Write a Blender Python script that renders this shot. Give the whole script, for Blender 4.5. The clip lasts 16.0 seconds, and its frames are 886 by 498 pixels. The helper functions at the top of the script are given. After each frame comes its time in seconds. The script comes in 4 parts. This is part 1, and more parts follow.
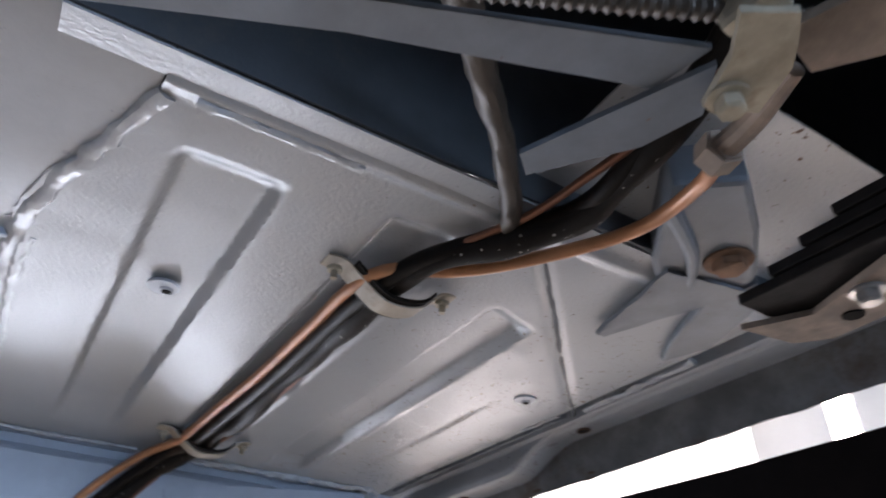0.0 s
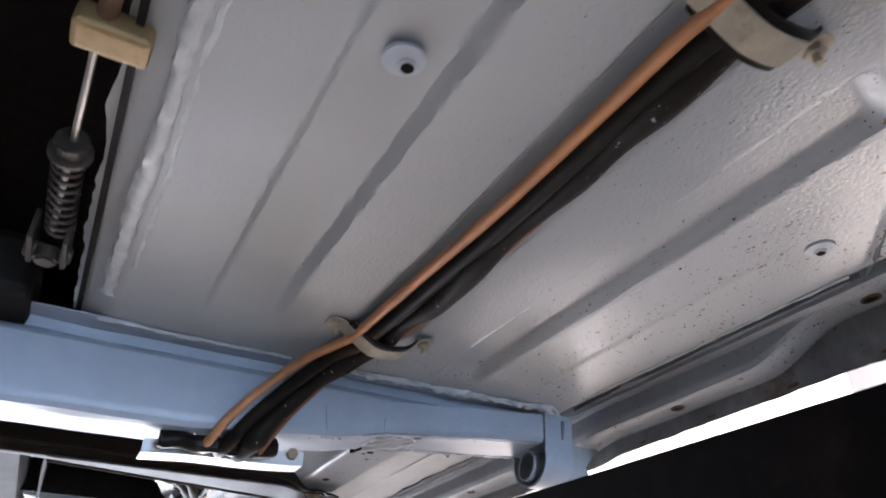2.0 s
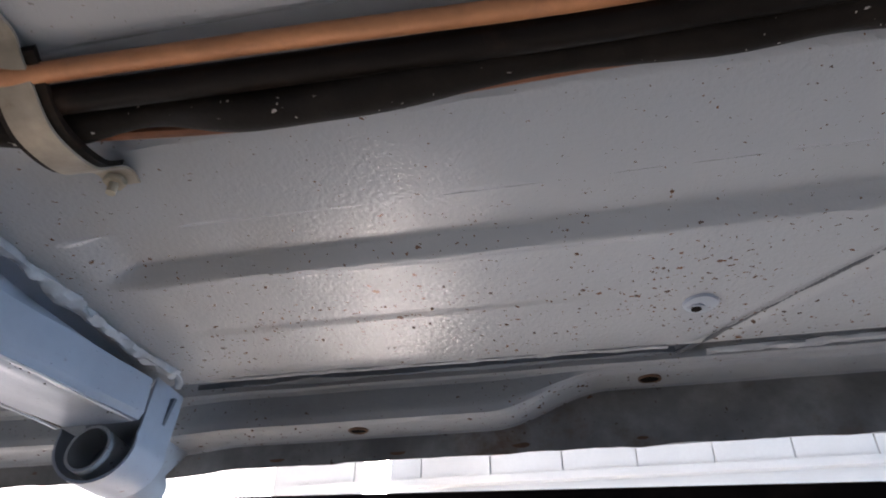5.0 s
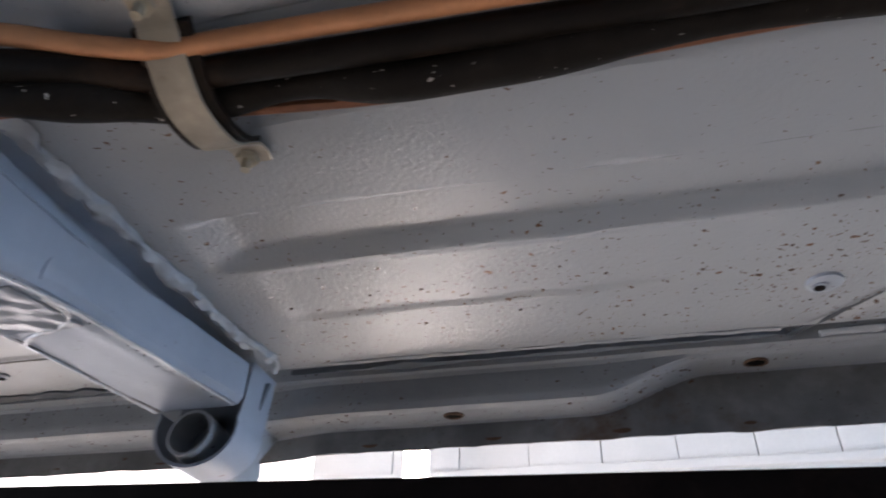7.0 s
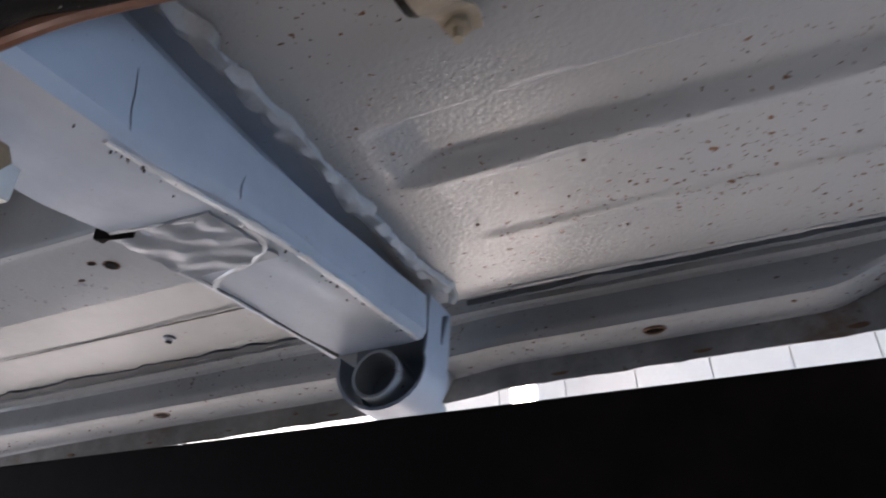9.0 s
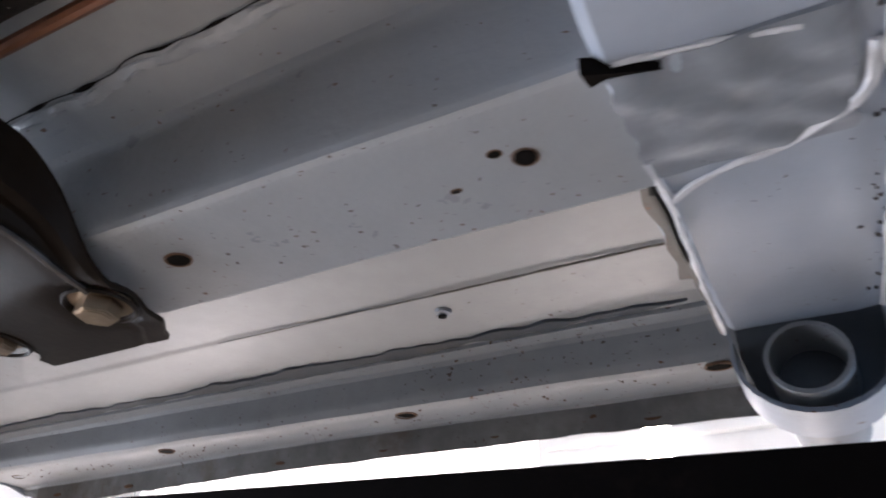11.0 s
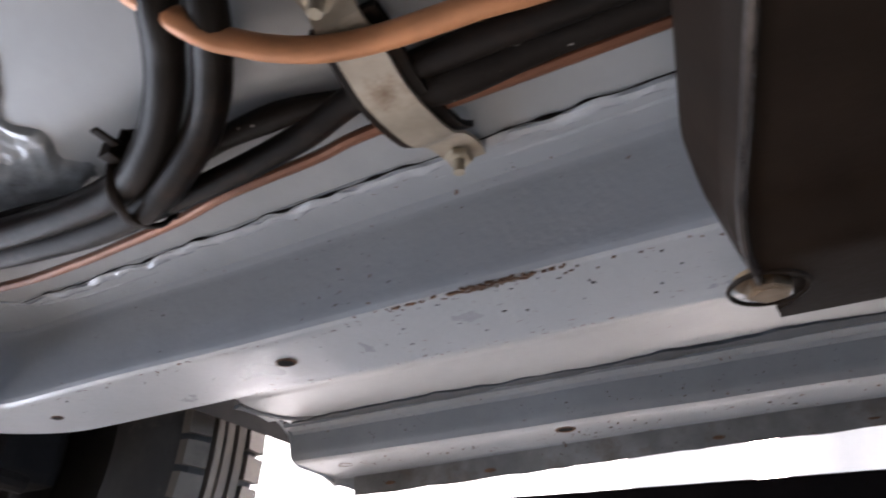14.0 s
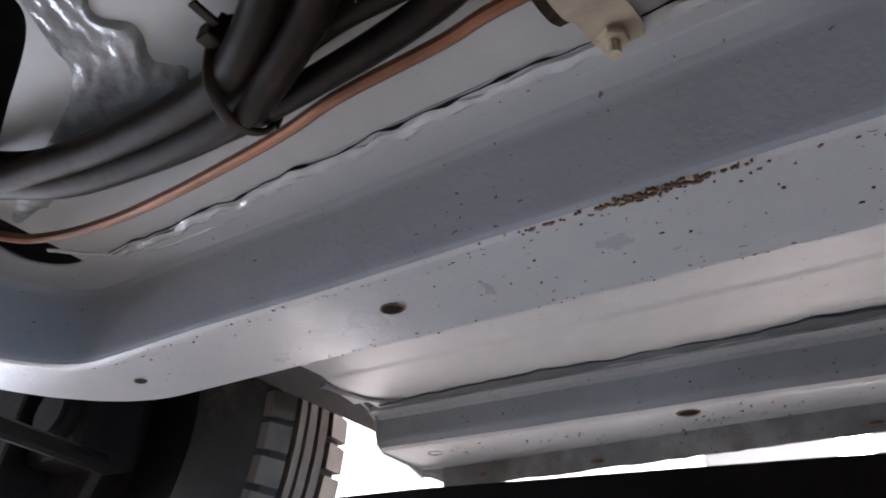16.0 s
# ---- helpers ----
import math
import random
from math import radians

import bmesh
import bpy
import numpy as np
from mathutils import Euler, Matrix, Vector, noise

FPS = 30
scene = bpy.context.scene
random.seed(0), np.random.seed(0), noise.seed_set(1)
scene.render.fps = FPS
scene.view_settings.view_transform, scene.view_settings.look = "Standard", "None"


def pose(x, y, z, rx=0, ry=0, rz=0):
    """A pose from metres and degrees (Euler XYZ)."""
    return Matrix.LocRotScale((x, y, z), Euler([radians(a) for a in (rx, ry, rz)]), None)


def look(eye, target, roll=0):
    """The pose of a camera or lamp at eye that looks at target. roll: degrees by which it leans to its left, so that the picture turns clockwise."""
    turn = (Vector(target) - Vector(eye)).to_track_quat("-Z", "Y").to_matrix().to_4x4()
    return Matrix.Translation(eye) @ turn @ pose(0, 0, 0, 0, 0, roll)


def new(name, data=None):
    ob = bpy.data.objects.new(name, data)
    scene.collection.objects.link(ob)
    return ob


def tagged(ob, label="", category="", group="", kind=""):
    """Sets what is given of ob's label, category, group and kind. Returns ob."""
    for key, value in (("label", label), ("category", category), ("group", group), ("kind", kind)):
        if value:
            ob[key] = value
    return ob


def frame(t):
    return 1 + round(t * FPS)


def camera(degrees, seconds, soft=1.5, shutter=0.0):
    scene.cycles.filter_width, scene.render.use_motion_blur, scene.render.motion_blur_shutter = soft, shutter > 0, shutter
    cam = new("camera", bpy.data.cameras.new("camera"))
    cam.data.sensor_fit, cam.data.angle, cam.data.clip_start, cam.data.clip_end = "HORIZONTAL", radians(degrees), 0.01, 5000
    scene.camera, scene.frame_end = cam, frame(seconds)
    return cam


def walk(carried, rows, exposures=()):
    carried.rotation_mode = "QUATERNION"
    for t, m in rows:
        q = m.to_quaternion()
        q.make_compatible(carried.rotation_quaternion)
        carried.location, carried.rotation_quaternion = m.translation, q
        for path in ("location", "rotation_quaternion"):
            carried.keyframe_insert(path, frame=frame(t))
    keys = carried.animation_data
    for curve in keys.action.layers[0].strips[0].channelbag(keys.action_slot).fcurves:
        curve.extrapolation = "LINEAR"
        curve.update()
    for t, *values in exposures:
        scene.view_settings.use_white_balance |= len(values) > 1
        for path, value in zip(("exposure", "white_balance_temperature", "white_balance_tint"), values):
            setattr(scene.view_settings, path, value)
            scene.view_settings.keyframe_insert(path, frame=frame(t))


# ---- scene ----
cam = camera(65.1, 16.0, 1.9, 0.5)
PATH = [
    (0, (0.829, 0.238, 0.96), (-0.587, 1.114, 2.069), 1.4),
    (0.5, (0.807, 0.262, 0.954), (-0.694, 0.923, 2.097), 3.3),
    (1, (0.745, 0.25, 0.955), (-0.78, 0.915, 2.065), 3.5),
    (1.5, (0.653, 0.225, 0.947), (-0.889, 0.928, 2.01), 1.5),
    (2, (0.591, 0.196, 0.938), (-0.898, 0.999, 2.004), 0.5),
    (2.5, (0.539, 0.174, 0.926), (-0.86, 1.13, 1.988), -0.3),
    (3, (0.504, 0.212, 0.924), (-0.79, 1.26, 2.033), 2.3),
    (3.5, (0.465, 0.258, 0.934), (-0.778, 1.317, 2.088), 7.4),
    (4, (0.355, 0.246, 0.946), (-0.459, 1.607, 2.165), 1.9),
    (4.2, (0.311, 0.239, 0.963), (-0.268, 1.74, 2.152), -1.5),
    (6.3, (0.266, 0.265, 0.991), (-0.009, 1.87, 2.152), 1.7),
    (6.5, (0.259, 0.261, 0.985), (-0.056, 1.851, 2.157), 1.8),
    (7, (0.23, 0.247, 0.981), (-0.191, 1.828, 2.131), 1.9),
    (7.5, (0.197, 0.231, 0.97), (-0.293, 1.814, 2.09), 1.2),
    (8, (0.178, 0.237, 0.97), (-0.326, 1.826, 2.075), 1.1),
    (8.1, (0.177, 0.242, 0.97), (-0.327, 1.835, 2.068), 0.9),
    (8.2, (0.176, 0.247, 0.969), (-0.331, 1.842, 2.064), 0.6),
    (10.3, (0.012, 0.338, 1.019), (-0.847, 1.854, 2.001), -1.0),
    (10.4, (-0.001, 0.344, 1.021), (-0.858, 1.857, 2.009), -0.6),
    (10.5, (-0.013, 0.348, 1.022), (-0.84, 1.868, 2.025), -0.4),
    (11, (-0.056, 0.344, 1.026), (-0.888, 1.823, 2.085), 2.3),
    (11.5, (-0.102, 0.341, 1.03), (-0.937, 1.807, 2.105), 1.6),
    (12, (-0.166, 0.322, 1.035), (-0.943, 1.82, 2.11), 0.5),
    (12.5, (-0.213, 0.308, 1.037), (-0.971, 1.812, 2.116), 0.5),
    (13, (-0.261, 0.293, 1.035), (-1.019, 1.803, 2.105), 1.0),
    (13.5, (-0.301, 0.272, 1.032), (-1.098, 1.773, 2.086), 1.0),
    (14, (-0.341, 0.254, 1.03), (-1.207, 1.739, 2.052), 0.6),
    (14.5, (-0.364, 0.233, 1.021), (-1.283, 1.708, 2.01), 0.3),
    (15, (-0.394, 0.241, 1.021), (-1.361, 1.687, 2.008), 0.7),
    (15.4, (-0.397, 0.251, 1.019), (-1.378, 1.674, 2.026), 1.8),
    (15.5, (-0.397, 0.259, 1.021), (-1.394, 1.671, 2.028), 1.7),
    (16, (-0.392, 0.288, 1.02), (-1.398, 1.654, 2.079), 3.8),
]
walk(cam, [(t, look(eye, target, roll)) for t, eye, target, roll in PATH], exposures=((0, -0.2, 6670, 22.5), (1.5, 0.0, 6670, 22.5), (4.2, 0.15, 6670, 21.5), (6.3, -0.05, 6670, 21.5), (8.2, -0.05, 6670, 21.5), (10.3, 0.0, 6620, 21.5), (12.5, 0.15, 6570, 22.5), (14.5, 0.15, 6520, 21.5), (16, -0.1, 6520, 22.5)))

# ---------------------------------------------------------------- world, lights
world = bpy.data.worlds.new("sky")
scene.world = world
world.use_nodes = True
nt = world.node_tree
sky = nt.nodes.new("ShaderNodeTexSky")
sky.sky_type, sky.sun_disc, sky.sun_elevation, sky.sun_rotation = "NISHITA", False, radians(35), radians(200)
nt.links.new(sky.outputs[0], nt.nodes["Background"].inputs[0])
nt.nodes["Background"].inputs[1].default_value = 0.1


def area(name, place, target, w, h, watts, colour, spread=180):
    d = bpy.data.lights.new(name, "AREA")
    d.shape, d.size, d.size_y, d.energy, d.color, d.spread = "RECTANGLE", w, h, watts, colour, radians(spread)
    ob = new(name, d)
    ob.matrix_world = look(place, target)
    return ob


area("daylight_window", (-2.45, 3.18, 1.95), (-2.6, 2.0, -0.6), 2.4, 1.1, 130, (1.0, 0.97, 0.94), 120)
# Light of an unseen doorway, assumed for the highlight along the rail.
area("daylight_assumed_side_door", (-3.3, 3.18, -0.1), (-2.6, 1.0, 0.0), 0.85, 0.9, 18, (1.0, 0.98, 0.96), 160)
area("daylight_rear_door", (6.3, 0.85, 0.95), (0.0, 0.5, 0.8), 1.9, 2.8, 135, (0.50, 0.74, 1.0), 100)
area("daylight_front_door", (-4.25, 0.3, 0.15), (-1.0, 0.4, 0.2), 3.0, 1.4, 155, (0.76, 0.89, 1.0), 140)
# Blue fill for the faces that look inward; no such window is seen.
area("blue_fill_light_south", (-0.2, -3.4, 1.24), (-0.2, 0.4, 1.17), 4.5, 0.14, 12, (0.22, 0.54, 1.0))
# Fill light from above; no ceiling lamp is seen.
area("ceiling_fill_light", (-1.35, 0.0, 2.93), (-1.35, 0.0, 0.0), 1.5, 0.3, 40, (1.0, 0.95, 0.9))
area("lamp_light_upper", (-0.60, 3.005, 1.92), (-0.50, 1.0, 0.2), 0.09, 0.66, 150, (1.0, 0.95, 0.90), 160)
# Light of the unseen lower head, added for highlights on the pan.
area("lamp_light_lower_added", (-0.60, 3.005, -0.28), (-0.40, 1.0, 0.1), 0.09, 0.44, 5, (1.0, 0.95, 0.90), 170)


# ---------------------------------------------------------------- materials
def mat(name, base, rough=0.5, metal=0.0, grain=0.08, grain_scale=60.0, blot=0.1, blot_scale=6.0, bump=0.2, bump_scale=300.0,
        specks=None, speck_scale=90.0, speck_amount=0.12, stain=None, stain_scale=5.0, stain_amount=0.5, spec=0.5, rough_var=0.08):
    m = bpy.data.materials.new(name)
    m.use_nodes = True
    t = m.node_tree
    N, L = t.nodes, t.links
    bsdf = N["Principled BSDF"]
    co = N.new("ShaderNodeTexCoord").outputs["Object"]

    def tex(scale, detail=4.0, rough_=0.6):
        n = N.new("ShaderNodeTexNoise")
        n.inputs["Scale"].default_value, n.inputs["Detail"].default_value, n.inputs["Roughness"].default_value = scale, detail, rough_
        L.new(co, n.inputs["Vector"])
        return n.outputs[0]

    def ramp(src, a, b):
        r = N.new("ShaderNodeMapRange")
        r.inputs[1].default_value, r.inputs[2].default_value = a, b
        L.new(src, r.inputs[0])
        return r.outputs[0]

    def mix(fac, a, b):
        x = N.new("ShaderNodeMix")
        x.data_type = "RGBA"
        for s, v in ((x.inputs[0], fac), (x.inputs[6], a), (x.inputs[7], b)):
            if isinstance(v, (tuple, float)):
                s.default_value = v
            else:
                L.new(v, s)
        return x.outputs[2]

    c4 = lambda c, k=1.0: (min(1, c[0] * k), min(1, c[1] * k), min(1, c[2] * k), 1.0)
    col = mix(ramp(tex(grain_scale), 0.35, 0.65), c4(base, 1 - grain), c4(base, 1 + grain))
    col = mix(ramp(tex(blot_scale, 5.0), 0.4, 0.7), col, c4(base, 1 - 2.2 * blot))
    if stain:
        col = mix(ramp(tex(stain_scale, 8.0, 0.7), 1 - stain_amount, 1.06 - stain_amount + 0.12), col, c4(stain))
    if specks:
        # chips lie thickest towards the outer side of the car
        sep = N.new("ShaderNodeSeparateXYZ")
        L.new(co, sep.inputs[0])
        side = ramp(sep.outputs[1], 0.25, 0.62)
        def calc(op, a, b):
            n = N.new("ShaderNodeMath")
            n.operation = op
            for k, x in enumerate((a, b)):
                if isinstance(x, float):
                    n.inputs[k].default_value = x
                else:
                    L.new(x, n.inputs[k])
            return n.outputs[0]
        dens = calc("MULTIPLY", ramp(tex(9.0, 5.0), 0.15, 0.65), calc("ADD", calc("MULTIPLY", side, 0.8), 0.2))
        warp = N.new("ShaderNodeTexNoise")
        warp.inputs["Scale"].default_value = speck_scale * 1.6
        L.new(co, warp.inputs["Vector"])
        bend = N.new("ShaderNodeVectorMath")
        bend.operation = "MULTIPLY_ADD"
        bend.inputs[1].default_value = (1.1 / speck_scale, 0.7 / speck_scale, 0.7 / speck_scale)
        L.new(warp.outputs["Color"], bend.inputs[0])
        L.new(co, bend.inputs[2])
        for scale, amount in ((speck_scale, speck_amount * 0.9), (speck_scale * 2.1, speck_amount * 1.1)):
            v = N.new("ShaderNodeTexVoronoi")
            v.inputs["Scale"].default_value = scale
            L.new(bend.outputs[0], v.inputs["Vector"])
            cell = N.new("ShaderNodeSeparateColor")
            L.new(v.outputs["Color"], cell.inputs[0])
            size = calc("MULTIPLY", calc("POWER", cell.outputs[0], 1.6), calc("MULTIPLY", dens, amount))
            off = calc("SUBTRACT", calc("SUBTRACT", size, v.outputs["Distance"]), calc("MULTIPLY", tex(scale * 2.2), 0.24))
            off = calc("ADD", off, 0.115)
            tone = mix(cell.outputs[1], c4(specks), c4((0.16, 0.075, 0.035) if specks[0] < 0.2 else specks))
            col = mix(ramp(off, 0.0, 0.03), col, tone)
    L.new(col, bsdf.inputs["Base Color"])
    r = N.new("ShaderNodeMapRange")
    r.inputs[3].default_value, r.inputs[4].default_value = max(0.02, rough - rough_var), min(1, rough + rough_var)
    L.new(tex(25.0, 6.0), r.inputs[0])
    L.new(r.outputs[0], bsdf.inputs["Roughness"])
    bsdf.inputs["Metallic"].default_value = metal
    bsdf.inputs["Specular IOR Level"].default_value = spec
    b = N.new("ShaderNodeBump")
    b.inputs["Strength"].default_value, b.inputs["Distance"].default_value = bump, 0.001
    L.new(tex(bump_scale, 3.0), b.inputs["Height"])
    L.new(b.outputs[0], bsdf.inputs["Normal"])
    return m


PAINT = (0.335, 0.35, 0.365)
M = {
    "paint": mat("grey_chassis_paint", PAINT, 0.26, grain=0.0, blot=0.01, rough_var=0.02, bump=0.42, bump_scale=340, specks=(0.06, 0.04, 0.03), speck_scale=150,
                 speck_amount=0.36),
    "paint_front": mat("dusty_grey_chassis_paint", (0.315, 0.325, 0.33), 0.42, grain=0.05, blot=0.07, bump=0.16, bump_scale=260, specks=(0.08, 0.06, 0.05), speck_scale=120, speck_amount=0.14),
    "paint_rail": mat("grey_rail_paint", PAINT, 0.3, grain=0.04, blot=0.05, bump=0.25, bump_scale=300, specks=(0.07, 0.05, 0.04), speck_scale=140,
                      speck_amount=0.32),
    # Bluer than PAINT: the blue light on its rear face is in the colour.
    "paint_xm": mat("grey_blue_lit_crossmember_paint", (0.33, 0.37, 0.43), 0.40, grain=0.04, blot=0.06, bump=0.45, bump_scale=70, specks=(0.05, 0.05, 0.06), speck_scale=120,
                    speck_amount=0.2),
    "paint_sill": mat("grey_sill_paint", PAINT, 0.45, grain=0.05, blot=0.08, bump=0.2, bump_scale=250, specks=(0.06, 0.04, 0.03), speck_scale=150,
                      speck_amount=0.28, stain=(0.3, 0.2, 0.12), stain_scale=9, stain_amount=0.32),
    "flange": mat("dirty_rusty_flange", (0.25, 0.245, 0.24), 0.6, grain=0.15, blot=0.2, blot_scale=20, bump=0.4, bump_scale=150, specks=(0.05, 0.03, 0.02), speck_scale=120, speck_amount=0.22,
                  stain=(0.13, 0.07, 0.035), stain_scale=14, stain_amount=0.46),
    "seal": mat("painted_seam_sealant", (0.42, 0.44, 0.46), 0.24, grain=0.08, blot=0.1, blot_scale=40, bump=0.9, bump_scale=120),
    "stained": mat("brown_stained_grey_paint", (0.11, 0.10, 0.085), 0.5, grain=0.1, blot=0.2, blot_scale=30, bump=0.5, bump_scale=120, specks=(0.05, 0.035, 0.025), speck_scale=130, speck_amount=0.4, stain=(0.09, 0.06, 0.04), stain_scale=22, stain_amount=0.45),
    # White sealant and the glints on the welds, both in one colour.
    "weld": mat("white_weld_sealant_and_glints", (0.6, 0.61, 0.63), 0.25, grain=0.08, bump=0.8, bump_scale=140),
    "crust": mat("crinkled_dark_sealant", (0.24, 0.26, 0.28), 0.17, grain=0.15, blot=0.15, blot_scale=40, bump=0.9, bump_scale=130, stain=(0.12, 0.09, 0.07), stain_scale=40, stain_amount=0.4),
    "patch": mat("crumpled_grey_patch_paint", (0.26, 0.28, 0.31), 0.28, grain=0.1, blot=0.12, blot_scale=25, bump=0.9, bump_scale=45, stain=(0.14, 0.13, 0.12), stain_scale=30, stain_amount=0.4),
    "chip": mat("dark_bare_chip", (0.055, 0.042, 0.034), 0.7, grain=0.3, blot=0.3, blot_scale=80),
    # Tan here is the strong light on the tread, put into its colour.
    "tread": mat("tread_rubber_tan_as_lit", (0.17, 0.145, 0.12), 0.8, grain=0.2, blot=0.15, blot_scale=30, bump=0.3, bump_scale=200),
    "black": mat("satin_black_paint", (0.016, 0.010, 0.0065), 0.5, spec=0.07, grain=0.2, blot=0.2, bump=0.12, stain=(0.035, 0.025, 0.018), stain_scale=9, stain_amount=0.42),
    # The edges' gloss line is put into this lighter, shinier black.
    "black_gloss": mat("black_paint_with_gloss_line", (0.06, 0.05, 0.045), 0.22, 0.4, grain=0.3, blot=0.2, blot_scale=50, bump=0.2),
    "rubber": mat("black_rubber_hose", (0.0095, 0.0068, 0.0052), 0.45, spec=0.12, grain=0.2, blot=0.25, bump=0.2, bump_scale=200, stain=(0.034, 0.019, 0.012), stain_scale=14, stain_amount=0.48),
    "loom": mat("dusty_black_loom_tape", (0.012, 0.009, 0.007), 0.55, spec=0.1, grain=0.3, bump=0.5, bump_scale=140, specks=(0.35, 0.33, 0.3), speck_scale=120, speck_amount=0.42),
    "copper": mat("copper_pipe", (0.25, 0.105, 0.058), 0.4, 0.5, grain=0.2, blot=0.3, bump=0.1, stain=(0.2, 0.09, 0.05), stain_scale=20, stain_amount=0.42),
    "orange": mat("orange_brown_fuel_pipe", (0.5, 0.22, 0.1), 0.42, 0.2, grain=0.15, blot=0.2, bump=0.1, stain=(0.25, 0.11, 0.06), stain_scale=18, stain_amount=0.4),
    "zinc": mat("dirty_zinc_clip", (0.37, 0.32, 0.24), 0.5, 0.25, grain=0.2, blot=0.2, blot_scale=40, bump=0.3, bump_scale=180, stain=(0.2, 0.15, 0.1), stain_scale=60, stain_amount=0.42),
    "bolt": mat("yellow_zinc_bolt", (0.36, 0.26, 0.17), 0.38, 0.7, grain=0.2, blot=0.2, blot_scale=50, bump=0.2, stain=(0.25, 0.16, 0.09), stain_scale=90, stain_amount=0.42),
    "steel": mat("bare_steel", (0.4, 0.38, 0.36), 0.35, 0.8, grain=0.2, blot=0.25, blot_scale=30, bump=0.2, stain=(0.2, 0.13, 0.08), stain_scale=40, stain_amount=0.4),
    "clip": mat("dirty_tan_zinc", (0.37, 0.315, 0.245), 0.5, 0.2, grain=0.15, blot=0.15, blot_scale=40, bump=0.25, bump_scale=150, stain=(0.15, 0.09, 0.05), stain_scale=45, stain_amount=0.42),
    "dust": mat("dusty_brown_steel", (0.25, 0.185, 0.14), 0.7, 0.1, grain=0.2, blot=0.2, blot_scale=40, bump=0.4, bump_scale=150, stain=(0.1, 0.065, 0.04), stain_scale=50, stain_amount=0.42),
    "hanger": mat("blue_grey_hanger_paint", (0.13, 0.15, 0.175), 0.5, grain=0.1, blot=0.15, blot_scale=12, bump=0.3, bump_scale=120, specks=(0.05, 0.035, 0.025), speck_scale=110, speck_amount=0.2),
    "rust": mat("rusty_steel", (0.17, 0.09, 0.05), 0.8, 0.1, grain=0.35, blot=0.2, bump=0.6, bump_scale=150),
    "brass": mat("tarnished_brass", (0.34, 0.22, 0.1), 0.5, 0.4, grain=0.25, blot=0.2, blot_scale=60, bump=0.3, stain=(0.1, 0.06, 0.03), stain_scale=70, stain_amount=0.46),
    "oily": mat("oily_dark_steel", (0.06, 0.045, 0.033), 0.5, 0.3, grain=0.3, blot=0.3, blot_scale=60, bump=0.3),
    # Near-black for the tunnel, the running gear and the car's inner panels.
    "dark": mat("near_black", (0.012, 0.010, 0.009), 0.7, spec=0.15, grain=0.3, bump=0.5, bump_scale=80, stain=(0.035, 0.028, 0.022), stain_scale=12, stain_amount=0.42),
    # Near-black that stands for the shade inside holes, slits and open gaps.
    "hole": mat("black_hollow_shade", (0.006, 0.004, 0.003), 0.9, spec=0.1, grain=0.3, bump=0.3),
    "tyre": mat("dusty_tyre_rubber", (0.045, 0.04, 0.036), 0.75, grain=0.2, blot=0.1, bump=0.3, bump_scale=200, stain=(0.14, 0.12, 0.1), stain_scale=14, stain_amount=0.45),
    "runway": mat("dark_brown_runway_paint", (0.0055, 0.0035, 0.003), 0.7, 0.0, spec=0.06, grain=0.3, blot=0.3, bump=0.3, bump_scale=90, stain=(0.02, 0.012, 0.009), stain_scale=8, stain_amount=0.42),
    "wall": mat("white_painted_boards", (0.82, 0.81, 0.79), 0.6, grain=0.02, blot=0.02, bump=0.1),
    # Unseen south wall, dark so that little light bounces onto inward faces.
    "dim_wall": mat("dark_grey_low_bounce_wall", (0.07, 0.075, 0.08), 0.6, grain=0.05, blot=0.1, bump=0.1),
    "ceiling": mat("white_ceiling_paint", (0.75, 0.75, 0.74), 0.8, grain=0.03, blot=0.03, bump=0.1),
    "concrete": mat("grey_concrete", (0.31, 0.28, 0.24), 0.25, grain=0.1, blot=0.12, blot_scale=2, bump=0.3, bump_scale=60, stain=(0.12, 0.10, 0.08), stain_scale=1.5, stain_amount=0.42),
    # Shade of the recess behind the floor as colour; also open joints.
    "shade_and_joint": mat("dark_blue_grey_shade_and_joints", (0.055, 0.065, 0.078), 0.6, grain=0.1, blot=0.2, bump=0.2, stain=(0.1, 0.09, 0.08), stain_scale=6, stain_amount=0.42),
    "plate": mat("galvanised_plate", (0.55, 0.55, 0.54), 0.4, 0.5, grain=0.1, blot=0.1, blot_scale=30, bump=0.2),
    "rim": mat("grey_steel_rim", (0.03, 0.026, 0.022), 0.55, 0.4, grain=0.1, bump=0.1),
}
lampm = bpy.data.materials.new("glowing_lamp_glass")
lampm.use_nodes = True
lampm.node_tree.nodes["Principled BSDF"].inputs["Emission Color"].default_value = (1.0, 0.93, 0.84, 1)
lampm.node_tree.nodes["Principled BSDF"].inputs["Emission Strength"].default_value = 60.0
M["lamp"] = lampm


# ---------------------------------------------------------------- builders
def link(name, bm, material, parent=None, label="", smooth=False):
    me = bpy.data.meshes.new(name)
    bm.to_mesh(me)
    bm.free()
    if smooth:
        me.polygons.foreach_set("use_smooth", [True] * len(me.polygons))
        me.set_sharp_from_angle(angle=radians(32))
    me.materials.append(M[material])
    ob = new(name, me)
    if parent:
        ob.parent = parent
        ob.matrix_parent_inverse = parent.matrix_world.inverted()
    if label:
        ob["label"] = label
    return ob


part = link


def raw(verts, faces):
    bm = bmesh.new()
    vs = [bm.verts.new(v) for v in verts]
    for f in faces:
        try:
            bm.faces.new([vs[i] for i in f])
        except ValueError:
            pass
    bmesh.ops.recalc_face_normals(bm, faces=bm.faces)
    return bm


